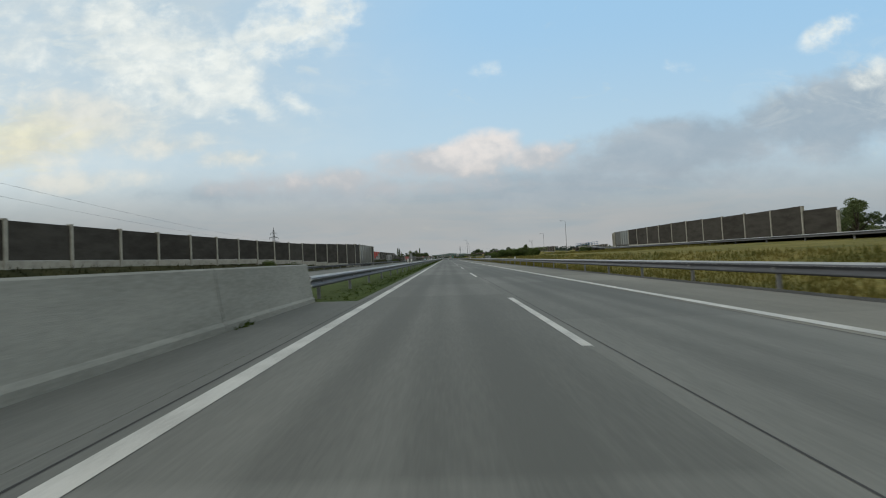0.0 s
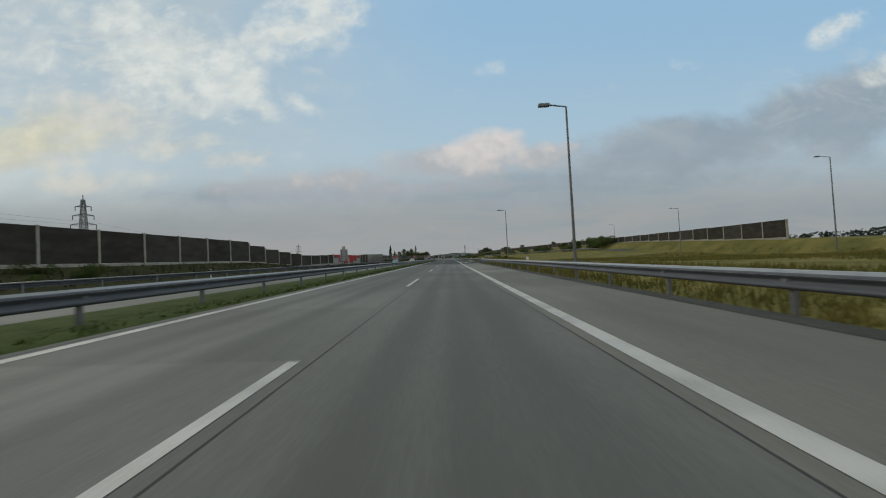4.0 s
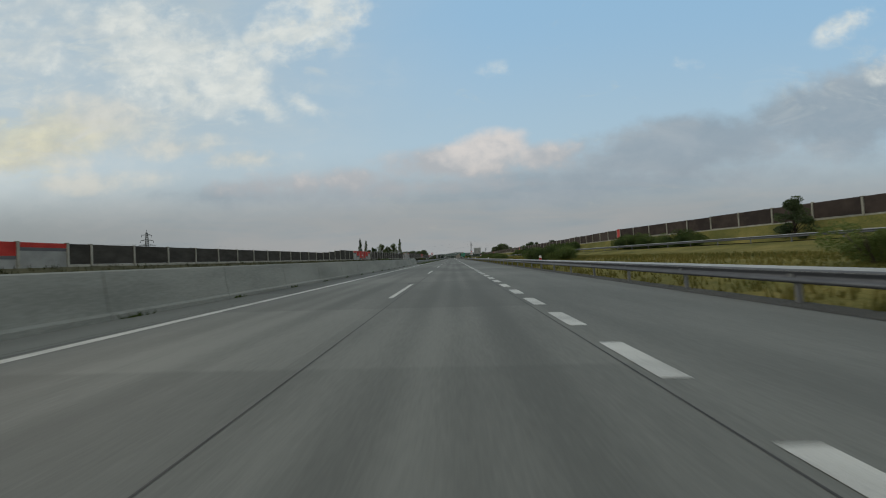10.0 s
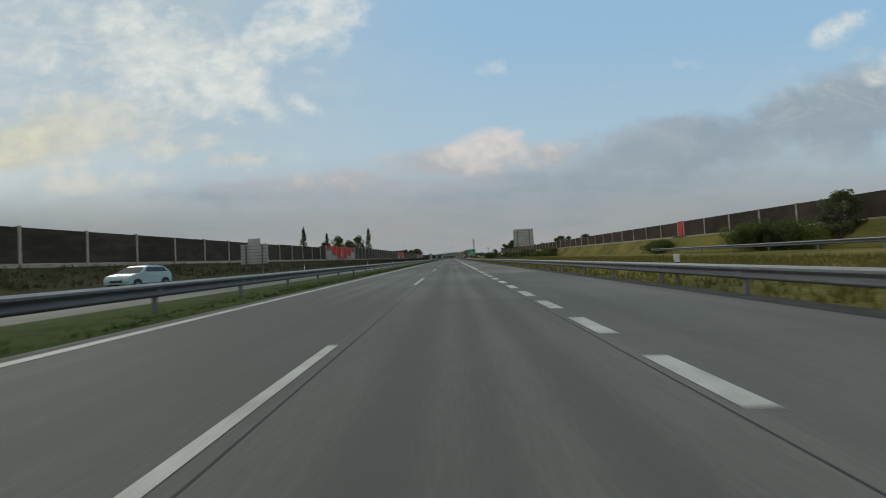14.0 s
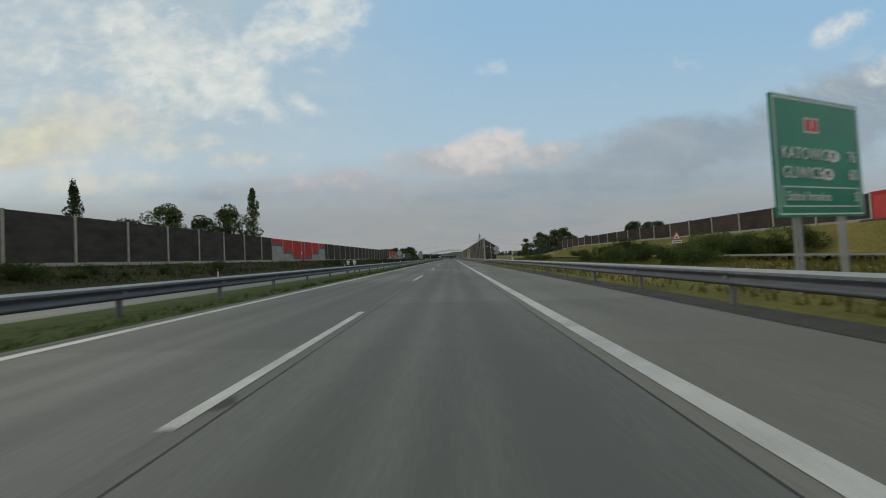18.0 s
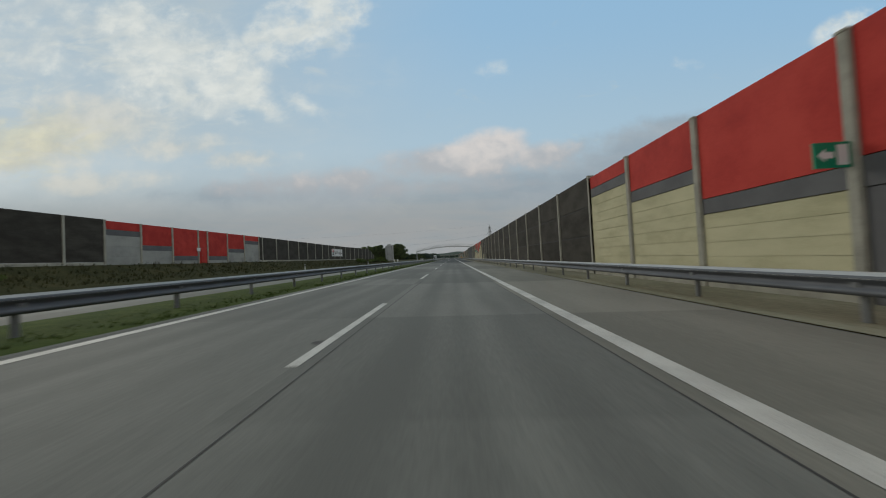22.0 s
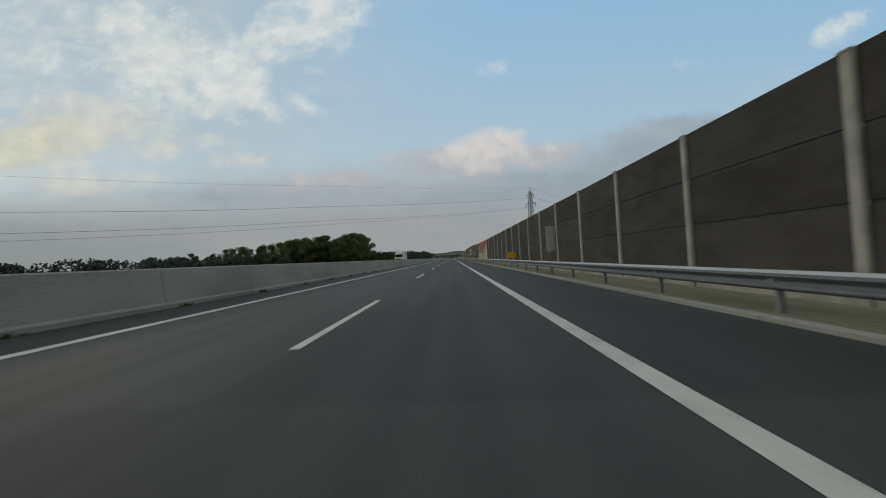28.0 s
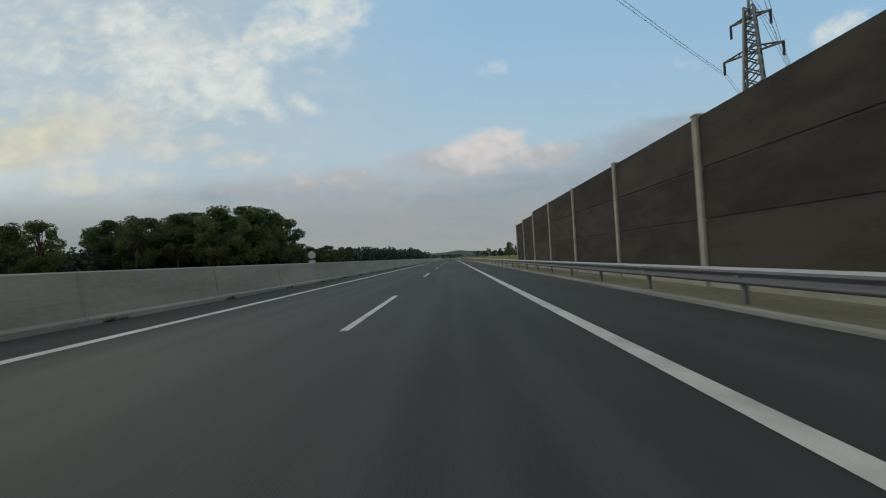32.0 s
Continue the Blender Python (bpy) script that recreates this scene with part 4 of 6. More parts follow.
for y, _ in E_RED:
    t_ = lerp(TOP_E, y)
    dw = thing("emergency_door", "red emergency door in the ramp's noise barrier", "door", (lerp(EAST_X, y) - 0.05, y, 0), "ramp doors")
    part("frame", box("frame", -0.1, 0.05, t_ - 2.6, 0.1, 1.55, t_ + 0.1, M_RED), dw)
    part("door_leaf", box("door_leaf", -0.16, 0.3, t_ - 2.5, -0.1, 1.3, t_ - 0.3, M_SIGN_RED), dw)
    xw, xr, zr = lerp(EAST_X, y) - 0.4, lerp(out(28.8), y), lerp(R24, y) + 0.15
    vs = [(xw, y - 0.6, t_ - 2.5), (xw, y + 2.2, t_ - 2.5), (xr, y + 4.5, zr), (xr, y - 3, zr)]
    single("paved_slope", mesh("paved_slope", vs, [(0, 1, 2, 3)], M_GRAVEL), "grey stone paved slope below the emergency door", "paved slope", group="paved slopes")
vs = [(x, y, ground_z(x, y) + 0.09) for x, y in ((12.6, 289), (12.6, 297), (20, 306), (20, 298))]
single("paved_slope", mesh("paved_slope", vs, [(0, 1, 2, 3)], M_GRAVEL), "grey stone paved patch on the grass slope", "paved slope", group="paved slopes")


# ---- trees and bushes ----
def leaf_cloud(rng, lumps, per, size):
    """Small leaf clumps scattered through the shells of several lumps: (centre, radii)."""
    vs, fs = [], []
    for (cx, cy, cz), (rx, ry, rz) in lumps:
        d = rng.normal(size=(per, 3))
        d /= np.linalg.norm(d, axis=1)[:, None]
        r = rng.uniform(0.45, 1.05, per) ** 0.6
        c = np.array((cx, cy, cz)) + d * r[:, None] * np.array((rx, ry, rz))
        for p in c:
            a = rng.normal(size=3)
            a /= np.linalg.norm(a)
            b = np.cross(a, rng.normal(size=3))
            b /= np.linalg.norm(b)
            s = size * rng.uniform(0.6, 1.4)
            o = len(vs)
            vs += [tuple(p + a * s), tuple(p + b * s * 0.7), tuple(p - a * s), tuple(p - b * s * 0.7)]
            fs.append((o, o + 1, o + 2, o + 3))
    return vs, fs


def make_tree(kind, h, seed, mat):
    rng = np.random.default_rng(seed)
    t = thing("tree" if kind != "bush" else "bush", "", "")
    lumps, limbs = [], []
    if kind == "poplar":
        for i in range(26):
            q = i / 25
            z = h * (0.09 + 0.88 * q)
            r = h * 0.105 * math.sin(math.pi * (0.10 + 0.84 * q)) ** 0.6 * rng.uniform(0.5, 0.8)
            a = rng.uniform(0, 6.28)
            off = h * 0.056 * math.sin(math.pi * (0.1 + 0.86 * q)) * rng.uniform(0.4, 1.1)
            lumps.append(((off * math.cos(a), off * math.sin(a), z), (r, r, h * rng.uniform(0.05, 0.085))))
        per, size = 150, h * 0.0105
        limbs.append(rod_data((0, 0, -0.3), (0, 0, h * 0.8), h * 0.017, h * 0.004, 7))
    elif kind == "broad":
        limbs.append(rod_data((0, 0, -0.3), (0, 0, h * 0.5), h * 0.026, h * 0.014, 8))
        for i in range(30):
            a, zz = rng.uniform(0, 6.28), rng.uniform(0.14, 0.92)
            rr = h * 0.32 * math.sin(math.pi * min(1, (zz + 0.1) / 1.08)) ** 0.7 * rng.uniform(0.35, 1)
            c = (rr * math.cos(a), rr * math.sin(a), h * zz)
            q = h * rng.uniform(0.07, 0.135)
            lumps.append((c, (q, q, q * 0.8)))
            limbs.append(rod_data((0, 0, h * zz * 0.5), c, h * 0.010, h * 0.003, 5))
        per, size = 250, h * 0.0135
    else:
        for i in range(10):
            a, rr = rng.uniform(0, 6.28), h * rng.uniform(0, 0.75)
            q = h * rng.uniform(0.22, 0.42)
            lumps.append(((rr * math.cos(a), rr * math.sin(a), h * rng.uniform(0.22, 0.68)), (q, q, q * 0.9)))
        for i in range(5):
            a = rng.uniform(0, 6.28)
            limbs.append(rod_data((0, 0, -0.2), (h * 0.4 * math.cos(a), h * 0.4 * math.sin(a), h * 0.7), h * 0.02, h * 0.006, 5))
        per, size = 520, h * 0.024
    part("trunk" if kind != "bush" else "stem", mesh("trunk", *joined(*limbs), M_BARK, True), t)
    part("crown", mesh("crown", *leaf_cloud(rng, lumps, per, size), mat), t)
    return t


STOCK = {}


def plant(kind, h, x, y, z, label, group):
    """Place a tree of about that height; the first of a size is built, the rest are copies."""
    var = int(abs(x * 7 + y * 3)) % 3
    k = (kind, var)
    s = h / 10
    m = pose(x, y, z, 0, 0, (x * 53 + y * 31) % 360)
    if k not in STOCK:
        STOCK[k] = make_tree(kind, 10.0, 17 + var * 5 + len(kind), M_LEAF_B if kind == "bush" else M_LEAF)
        ob = STOCK[k]
        ob.matrix_basis = m
    else:
        ob = copy_thing(STOCK[k], m)
    ob.scale = (s, s, s)
    return tagged(ob, label, "bush" if kind == "bush" else "tree", group)


POP, BRD, BSH = "slender dark poplar tree behind the noise barrier", "broad dark green leafy tree", "dense green roadside bush on the dry grass"
for x, y, h in ((-60, 800, 24), (-104, 787, 26), (-120, 880, 29), (-112, 884, 20), (-230, 690, 20), (-236, 1010, 18)):
    plant("poplar", h, x, y, 0.3, POP, "poplars")
for x, y, h in ((-80, 791, 20), (-68, 800, 20), (-74, 797, 17), (-88, 788, 16), (-100, 812, 15)):
    plant("broad", h, x, y, 0.3, "broad leafy tree behind the noise barrier", "trees behind the barrier")
rng = random.Random(5)
for k in range(12):
    plant("poplar", rng.uniform(10, 14), -102 - k * 6 + rng.uniform(-2, 2), 800 + k * 2 + rng.uniform(-4, 4), 0.3, POP, "poplars")
for k in range(50):
    plant("broad", rng.uniform(19, 25), rng.uniform(-141, -74), rng.uniform(1366, 1408), 0.3, BRD, "grove")
for k in range(9):
    plant("broad", rng.uniform(6.5, 8.5), -64 + k * 3 + rng.uniform(-1, 1), 1385 + rng.uniform(-6, 6), 0.3, BRD, "hedgerow trees")
for k in range(26):
    plant("broad", rng.uniform(12, 16) + max(0.0, 5.0 - 0.45 * k), -128 - k * 7 + rng.uniform(-3, 3), 1345 + k * 3 + rng.uniform(-6, 6), 0.3, BRD, "hedgerow trees")
for k in range(12):
    plant("broad", rng.uniform(11, 15), -70 - k * 7, 1530 + rng.uniform(-10, 10), 0.3, BRD, "hedgerow trees")
for x, y, h in ((15.5, 158, 2.4), (17, 162, 3.0), (18.5, 166, 2.6), (20.5, 168, 3.4), (23, 170, 4.0), (25.5, 171, 3.6), (27.5, 170, 4.6), (30.5, 172, 4.2), (33.5, 171, 5.0), (36.5, 170, 4.6), (40, 172, 4.4), (20.5, 277, 1.1), (21, 296, 1.2), (16, 337, 1.4), (18, 343, 1.4), (19, 349, 1.8), (14.5, 352, 1.9), (13.6, 365, 1.3), (14.5, 374, 1.6), (17.5, 379, 1.6), (13.8, 391, 1.7), (15.2, 395, 1.6), (14.5, 428, 2.3), (14.2, 434, 2.2), (16, 440, 1.9), (13.6, 472, 1.6), (14, 475, 1.8), (14.4, 469.5, 1.6), (13.5, 482, 1.6), (14.5, 518, 1.8), (14.2, 522, 2.0), (15.5, 525, 1.9), (16.5, 533, 1.7), (21, 640, 1.5), (14.2, 747, 1.3), (14.8, 742, 1.2)):
    plant("bush", h, x, y, ground_z(x, y) - 0.1, BSH, "roadside bushes")
rb = random.Random(23)
for y0, y1, x, h, step in ((328, 342, 14.6, 1.7, 0.9), (363, 382, 14.4, 1.3, 1.5), (353.6, 356.2, 13.8, 1.6, 0.8), (423.5, 437, 14.2, 2.0, 0.9), (468.5, 477.5, 14.2, 1.5, 1.2), (515, 519, 14.4, 1.4, 1.4), (709, 712.5, 14.5, 1.7, 1.2), (715.5, 723.5, 14.5, 1.5, 1.3), (643, 649, 14.5, 2.2, 1.2), (738, 749.5, 14.6, 1.1, 1.6),
                           (290, 309, 60, 3.4, 1.6), (318, 340, 59, 3.0, 1.8), (352, 376, 55, 3.0, 1.5), (384, 396, 50, 3.2, 1.6), (408, 419, 46, 2.8, 1.6), (440, 466, 39.8, 3.0, 1.6), (491, 512, 38.6, 3.0, 1.3), (538, 544, 38.2, 3.0, 1.4), (575, 584, 38.5, 3.2, 1.3), (598.5, 606, 39, 2.2, 1.6), (660, 713, 37.3, 3.0, 1.5), (727, 742.5, 37, 2.7, 1.5), (745.5, 757, 37.4, 2.1, 1.7), (758, 776, 37.2, 2.6, 1.7), (783, 792, 37, 2.2, 1.8)):
    for k in range(int((y1 - y0) / step)):
        y, xx, h_ = y0 + step * k + rb.uniform(-0.5, 0.5), x + rb.uniform(-1.0, 1.0), h * rb.uniform(0.7, 1.15)
        plant("bush", h_, xx, y, ground_z(xx, y) - 0.15, BSH, "roadside bushes")
for x, y, h in ((40, 571.5, 5.0), (46, 505, 6.0), (46.5, 512, 5.7), (64.5, 372, 7.6), (46, 430, 6.2)):
    plant("broad", h, x, y, 1.2 if x > 45 else 1.8, "leafy tree beside the ramp barrier", "trees beyond the ramp")
for y0, y1, step in ((54, 70, 2.2), (168, 190, 2.0), (531, 545, 2.6), (704, 736, 1.9), (768, 800, 2.2), (818, 872, 2.3), (955, 1002, 2.1)):
    for k in range(int((y1 - y0) / step)):
        y = y0 + step * k
        plant("bush", 1.0 + 0.45 * math.sin(y * 2.3) + 0.3 * math.sin(y * 0.31), -27.6 + 1.3 * math.sin(y * 1.7), y, lerp(FOOT_L, y) - 0.15, "low dark bush on the bank below the far noise barrier", "bank bushes")
for x, y, h in ((102.1, 640, 9.1), (110.4, 700, 8.1), (85.5, 770, 9.1), (93.8, 778, 10.1), (102.1, 800, 11.2), (82.8, 805, 8.1), (54.5, 850, 8), (61.4, 880, 9), (46.2, 900, 8), (51.7, 930, 8), (116, 915, 19), (122, 924, 22), (129, 922, 20), (138, 930, 15), (96.6, 560, 8.1), (115.9, 480, 7.1), (102.1, 400, 6.1), (122.8, 395, 7.1), (64, 68, 8), (70, 74, 7), (77, 80, 8), (72, 66, 6), (15.2, 847, 7.2), (14.5, 936, 6.4), (15.5, 944, 6.6), (20, 1290, 9), (24, 1300, 9), (17, 1296, 7.5), (30, 1340, 7), (36, 1370, 7), (28, 1400, 7)):
    plant("broad", h, x, y, 0.6, "leafy tree beyond the ramp barrier", "trees beyond the ramp")
for x, y, h in ((68, 950, 15), (74, 962, 18), (80, 955, 21), (86, 958, 22.5), (92, 966, 20), (99, 972, 15), (90, 1040, 24), (97, 1068, 27), (106, 1060, 22), (84, 1075, 20), (112, 1000, 15), (124, 1010, 17), (137, 985, 16), (147, 1002, 18), (158, 990, 16), (170, 981, 26), (181, 995, 17)):
    plant("broad", h, x, y, 0.6, "tall broad leafy tree far beyond the ramp barrier", "trees beyond the ramp")
plant("bush", 2.6, -31, 1005, 0.3, "dark bush beside the barrier's end", "bank bushes")
plant("bush", 2.2, -29.5, 1002, 0.3, "dark bush beside the barrier's end", "bank bushes")


# far woods round the horizon
def wood_strip(name, pts, h, seed, per=46, leaf=0.13):
    """A far wood: a long ragged bank of crowns."""
    r = np.random.default_rng(seed)
    lumps = []
    for (x0, y0), (x1, y1) in zip(pts, pts[1:]):
        n = max(2, int(math.hypot(x1 - x0, y1 - y0) / (h * 0.9)))
        for i in range(n):
            s = i / n
            for j in range(2):
                q = h * r.uniform(0.35, 0.62)
                lumps.append(((x0 + (x1 - x0) * s + r.normal() * h * 0.3, y0 + (y1 - y0) * s + r.normal() * h * 0.6, h * r.uniform(0.25, 0.55)), (q * 1.3, q * 1.3, q)))
    return single(name, mesh(name, *leaf_cloud(r, lumps, per, h * leaf), M_HILL), "distant dark wood along the horizon", "wood", kind="stuff")


wood_strip("far_wood", [(60, 1900), (250, 1750), (500, 1300), (700, 800), (800, 200)], 16, 3)
wood_strip("far_wood", [(-1100, 500), (-900, 1300), (-500, 1900), (-120, 2300), (40, 2300)], 15, 4)
wood_strip("far_wood", [(58, 640), (60, 720), (58, 830), (52, 960)], 5.2, 6, 130, 0.08)
wood_strip("far_wood", [(125, 330), (118, 420), (105, 520), (95, 620)], 10, 8, 130, 0.08)
wood_strip("far_wood", [(-330, 1500), (-200, 1425), (-110, 1402), (-66, 1410)], 13, 11, 300, 0.075)
wood_strip("far_wood", [(-130, 1540), (-60, 1600), (-40, 1800)], 12, 12)
wood_strip("far_wood", [(-420, 1120), (-300, 1190), (-200, 1290), (-120, 1390), (-60, 1480), (-34, 1620)], 11, 14, 300, 0.08)
wood_strip("far_wood", [(80, -20), (95, 40), (130, 90), (190, 150)], 13, 9, 150, 0.07)
hv, hf = [], []
for i in range(61):
    x = -900 + 30 * i
    z = 10 + 34 * math.exp(-((x - 60) / 260) ** 2) + 14 * math.exp(-((x + 420) / 200) ** 2) + 6 * noise.noise(Vector((x * 0.012, 0, 0)))
    hv += [(x, 3300, -2), (x, 3500, max(2, z))]
    if i:
        hf.append((2 * i - 2, 2 * i, 2 * i + 1, 2 * i - 1))
single("backdrop_hill", mesh("backdrop_hill", hv, hf, M_HILL, True), "distant wooded hill on the horizon", "hill", kind="structure")


# ---- signs ----
def sign_posts(par, xs, y, z0, z1, r=0.05, mat=M_STEEL):
    for x in xs:
        part("post", mesh("post", *rod_data((0, 0, z0), (0, 0, z1), r), mat), par, (x, y, 0))


def board(par, name, x0, x1, z0, z1, y, mat, label=""):
    """A sign plate with a turned rim, in one piece."""
    vs, fs = [], []
    for e, yy in ((0.0, -0.015), (0.02, -0.015), (0.02, 0.04), (0.0, 0.04), (0.0, 0.0)):
        vs += [(x0 - e, yy, z0 - e), (x1 + e, yy, z0 - e), (x1 + e, yy, z1 + e), (x0 - e, yy, z1 + e)]
    fs.append((0, 1, 2, 3))
    for r in range(4):
        fs += [(4 * r + i, 4 * r + 4 + i, 4 * r + 4 + (i + 1) % 4, 4 * r + (i + 1) % 4) for i in range(4)]
    fs.append((19, 18, 17, 16))
    return part(name, mesh(name, vs, fs, mat), par, (0, y, 0), label)


gs = thing("direction_sign", "large green motorway distance sign on steel posts", "road sign", (9.5, 698.8, 0), rot=radians(21))
b = board(gs, "board", 0, 3.6, 1.9, 4.75, 0, M_SIGN_GREEN, "green board with white lettering")
for x0, z0, x1, z1 in ((0.03, 1.93, 3.57, 1.97), (0.03, 4.68, 3.57, 4.72), (0.03, 1.97, 0.07, 4.68), (3.53, 1.97, 3.57, 4.68), (0.2, 2.12, 3.4, 2.15), (0.2, 2.58, 3.4, 2.61), (0.2, 2.15, 0.23, 2.58), (3.37, 2.15, 3.4, 2.58)):
    part("border", box("border", x0, -0.022, z0, x1, -0.017, z1, M_SIGN_WHITE), b)
part("number_plate", box("number_plate", 1.2, -0.024, 3.92, 1.8, -0.017, 4.28, M_SIGN_WHITE), b)
part("number_plate", box("number_plate", 1.23, -0.028, 3.95, 1.77, -0.0245, 4.25, M_SIGN_RED), b, label="red road number field")
for txt, x, z, s, al in (("1", 1.5, 4.1, 0.28, "CENTER"), ("KATOWICE", 0.22, 3.38, 0.40, "LEFT"), ("76", 3.35, 3.38, 0.40, "RIGHT"), ("GLIWICE", 0.22, 2.92, 0.40, "LEFT"), ("60", 3.35, 2.92, 0.40, "RIGHT"),
                         ("Státní hranice", 0.32, 2.36, 0.32, "LEFT"), ("3", 3.3, 2.36, 0.32, "RIGHT")):
    part("lettering", text_mesh(txt, s, M_SIGN_WHITE, al), b, (x, -0.034, z))
for x, z in ((2.35, 3.38), (2.05, 2.92)):
    e = part("country_oval", mesh("country_oval", [(0.26 * math.cos(a * math.pi / 12), 0, 0.15 * math.sin(a * math.pi / 12)) for a in range(24)], [tuple(range(24))], M_SIGN_WHITE), b, (x, -0.026, z))
    part("lettering", text_mesh("PL", 0.22, M_BLACK), e, (0, -0.006, 0))
sign_posts(gs, (0.75, 0.95, 2.65, 2.85), 0.08, -0.3, 4.6, 0.035, M_SIGN_BACK)


def sign_back(x0, x1, y, z0, z1, zg, label, extra=0.0):
    s = thing("sign_back", label, "road sign", (0, y, 0), "backs of signs")
    b_ = board(s, "board", x0, x1, z0, z1, 0, M_SIGN_BACK, "bare grey metal sign back")
    n = int((z1 - z0) / 0.42)
    for i in range(n):
        part("rib", box("rib", x0 + 0.02, -0.05, z0 + 0.2 + i * 0.42, x1 - 0.02, -0.016, z0 + 0.25 + i * 0.42, M_STEEL), b_)
    if extra:
        xm = (x0 + x1) / 2
        board(s, "top_board", xm - (x1 - x0) * 0.22, xm + (x1 - x0) * 0.22, z1 + 0.03, z1 + extra, 0, M_SIGN_BACK)
    w_ = x1 - x0
    sign_posts(s, (x0 + 0.2 * w_, x1 - 0.2 * w_), -0.12, zg - 0.3, z1 - 0.1, 0.07)
    return s


sign_back(16.1, 20.6, 617, 3.3, 7.2, 1.0, "large plain grey back of a road sign on posts")
sign_back(-26.9, -23.4, 998, 0.65, 6.95, -0.3, "tall ribbed grey back of a road sign beside the barrier", 0.75)
sign_back(-25.2, -23.2, 150.6, 0.8, 2.9, -0.3, "ribbed grey back of a road sign before the red barrier")
sign_back(-26.0, -24.2, 248, 1.15, 4.0, -0.3, "stepped ribbed grey back of a road sign", 0.75)
sign_back(-26.1, -22.5, 582, 1.05, 3.6, -0.2, "stepped ribbed grey back of a road sign", 0.75)


def warning_sign(x, y, zg):
    s = thing("warning_sign", "white triangular warning sign with a red rim and a text plate", "road sign", (x, y, 0), "warning signs")
    tri = lambda r, yy: [(-r, yy, 2.95 - r * 0.58), (r, yy, 2.95 - r * 0.58), (0, yy, 2.95 + r * 1.15)]
    part("rim", mesh("rim", tri(0.60, 0.0) + tri(0.60, 0.03), [(0, 1, 2), (5, 4, 3), (0, 3, 4, 1), (1, 4, 5, 2), (2, 5, 3, 0)], M_SIGN_RED), s, label="red triangular rim")
    part("face", mesh("face", tri(0.44, -0.004), [(0, 1, 2)], M_SIGN_WHITE), s)
    part("symbol", mesh("symbol", [(0.15 * math.cos(a * math.pi / 8), -0.008, 2.82 + 0.15 * math.sin(a * math.pi / 8)) for a in range(9)], [tuple(range(9))], M_BLACK), s)
    pl = part("plate", box("plate", -0.60, -0.012, 2.14, 0.60, 0.012, 2.50, M_SIGN_WHITE), s)
    part("bar", box("bar", -0.45, -0.016, 2.26, 0.45, -0.0125, 2.38, M_STEEL_DULL), pl)
    sign_posts(s, (-0.1, 0.1), 0.06, zg - 0.3, 3.5, 0.035)


warning_sign(9.9, 532.5, 0.0)
warning_sign(-6.7, 532.5, 0.0)
warning_sign(30, 735, 0.6)


def round_sign(x, y, zg, zc=2.75, r=0.48, plate=True):
    s = thing("round_sign", "blank grey round road sign with a plate below" if plate else "blank grey round road sign on a post", "road sign", (x, y, 0), "round signs")
    part("disc", mesh("disc", *disc_data((0, 0, zc), r, 0.03), M_SIGN_BACK), s)
    if plate:
        part("plate", box("plate", -r * 0.88, -0.015, zc - r - 0.42, r * 0.88, 0.015, zc - r - 0.1, M_SIGN_BACK), s)
    sign_posts(s, (0,), 0.05, zg - 0.3, zc + 0.3, 0.035)


round_sign(9.8, 752, 0.0, 2.45)
round_sign(-7.1, 752, 0.0, 2.15)
round_sign(9.1, 1195.3, 0.0, 2.5, 0.48, False)
round_sign(-7.2, 1261, -0.1, 1.55, 0.24)

# motorway name boards on the barriers
for face, x, y0, y1, z0, z1, mat in ((1, -34.275, 951.6, 961.7, 2.55, 4.8, M_SIGN_WHITE), (-1, XR - 0.2, 1217.9, 1229.0, 2.05, 4.15, M_CREAM)):
    nb = thing("name_board", "pale motorway name board fixed to the noise barrier", "sign", (x, 0, 0), "name boards")
    ym, hh = (y0 + y1) / 2, z1 - z0
    pl = part("plate", box("plate", -0.03, y0 + 0.1, z0, 0.03, y1 - 0.1, z1, mat), nb)
    wd = y1 - y0
    rot = radians(90) * face
    me = text_mesh("Via Moravica", 1.0, M_GREY_PANEL)
    me.transform(Matrix.Scale(wd * 0.70 / (max(v_.co.x for v_ in me.vertices) - min(v_.co.x for v_ in me.vertices)), 4))
    part("lettering", me, pl, (face * 0.036, ym + face * wd * 0.075, z0 + hh * 0.48), rot=rot)
    for i in range(5):
        ya = y0 + wd * 0.05 if face > 0 else y1 - wd * 0.19
        part("emblem_bar", box("emblem_bar", -0.002, 0, 0, 0.002, wd * 0.14, hh * 0.12, (M_SIGN_RED, M_SIGN_RED, M_STEEL_DULL, M_GREY_PANEL, M_BLACK)[i]), pl, (face * 0.036, ya, z1 - hh * 0.21 - i * hh * 0.155))

# ---- toll gantry ----
ga = thing("gantry", "grey steel toll gantry with a railed walkway over both carriageways", "gantry", (0, 1087.5, 0))
part("column", mesh("column", *joined(box_data(-22.55, -0.3, -1.2, -22.05, 0.3, 5.7, 0.06)), M_GANTRY), ga)
part("column", mesh("column", *joined(box_data(14.6, -0.35, -0.2, 15.3, 0.35, 7.4, 0.06)), M_GANTRY), ga)
arch = lambda x: 8.6 - 0.005 * (x - 3.0) ** 2
baluster = mesh("baluster", *rod_data((0, 0, 0), (0, 0, 1.42), 0.025, k=5), M_GANTRY)
vs, fs = [], []
n = 40
for i in range(n + 1):
    x = -22.7 + 39.1 * i / n
    z = arch(x)
    vs += [(x, -0.75, z), (x, 0.75, z), (x, 0.75, z + 0.5), (x, -0.75, z + 0.5)]
    if i:
        o = 4 * i
        fs += [(o - 4 + a, o + a, o + (a + 1) % 4, o - 4 + (a + 1) % 4) for a in range(4)]
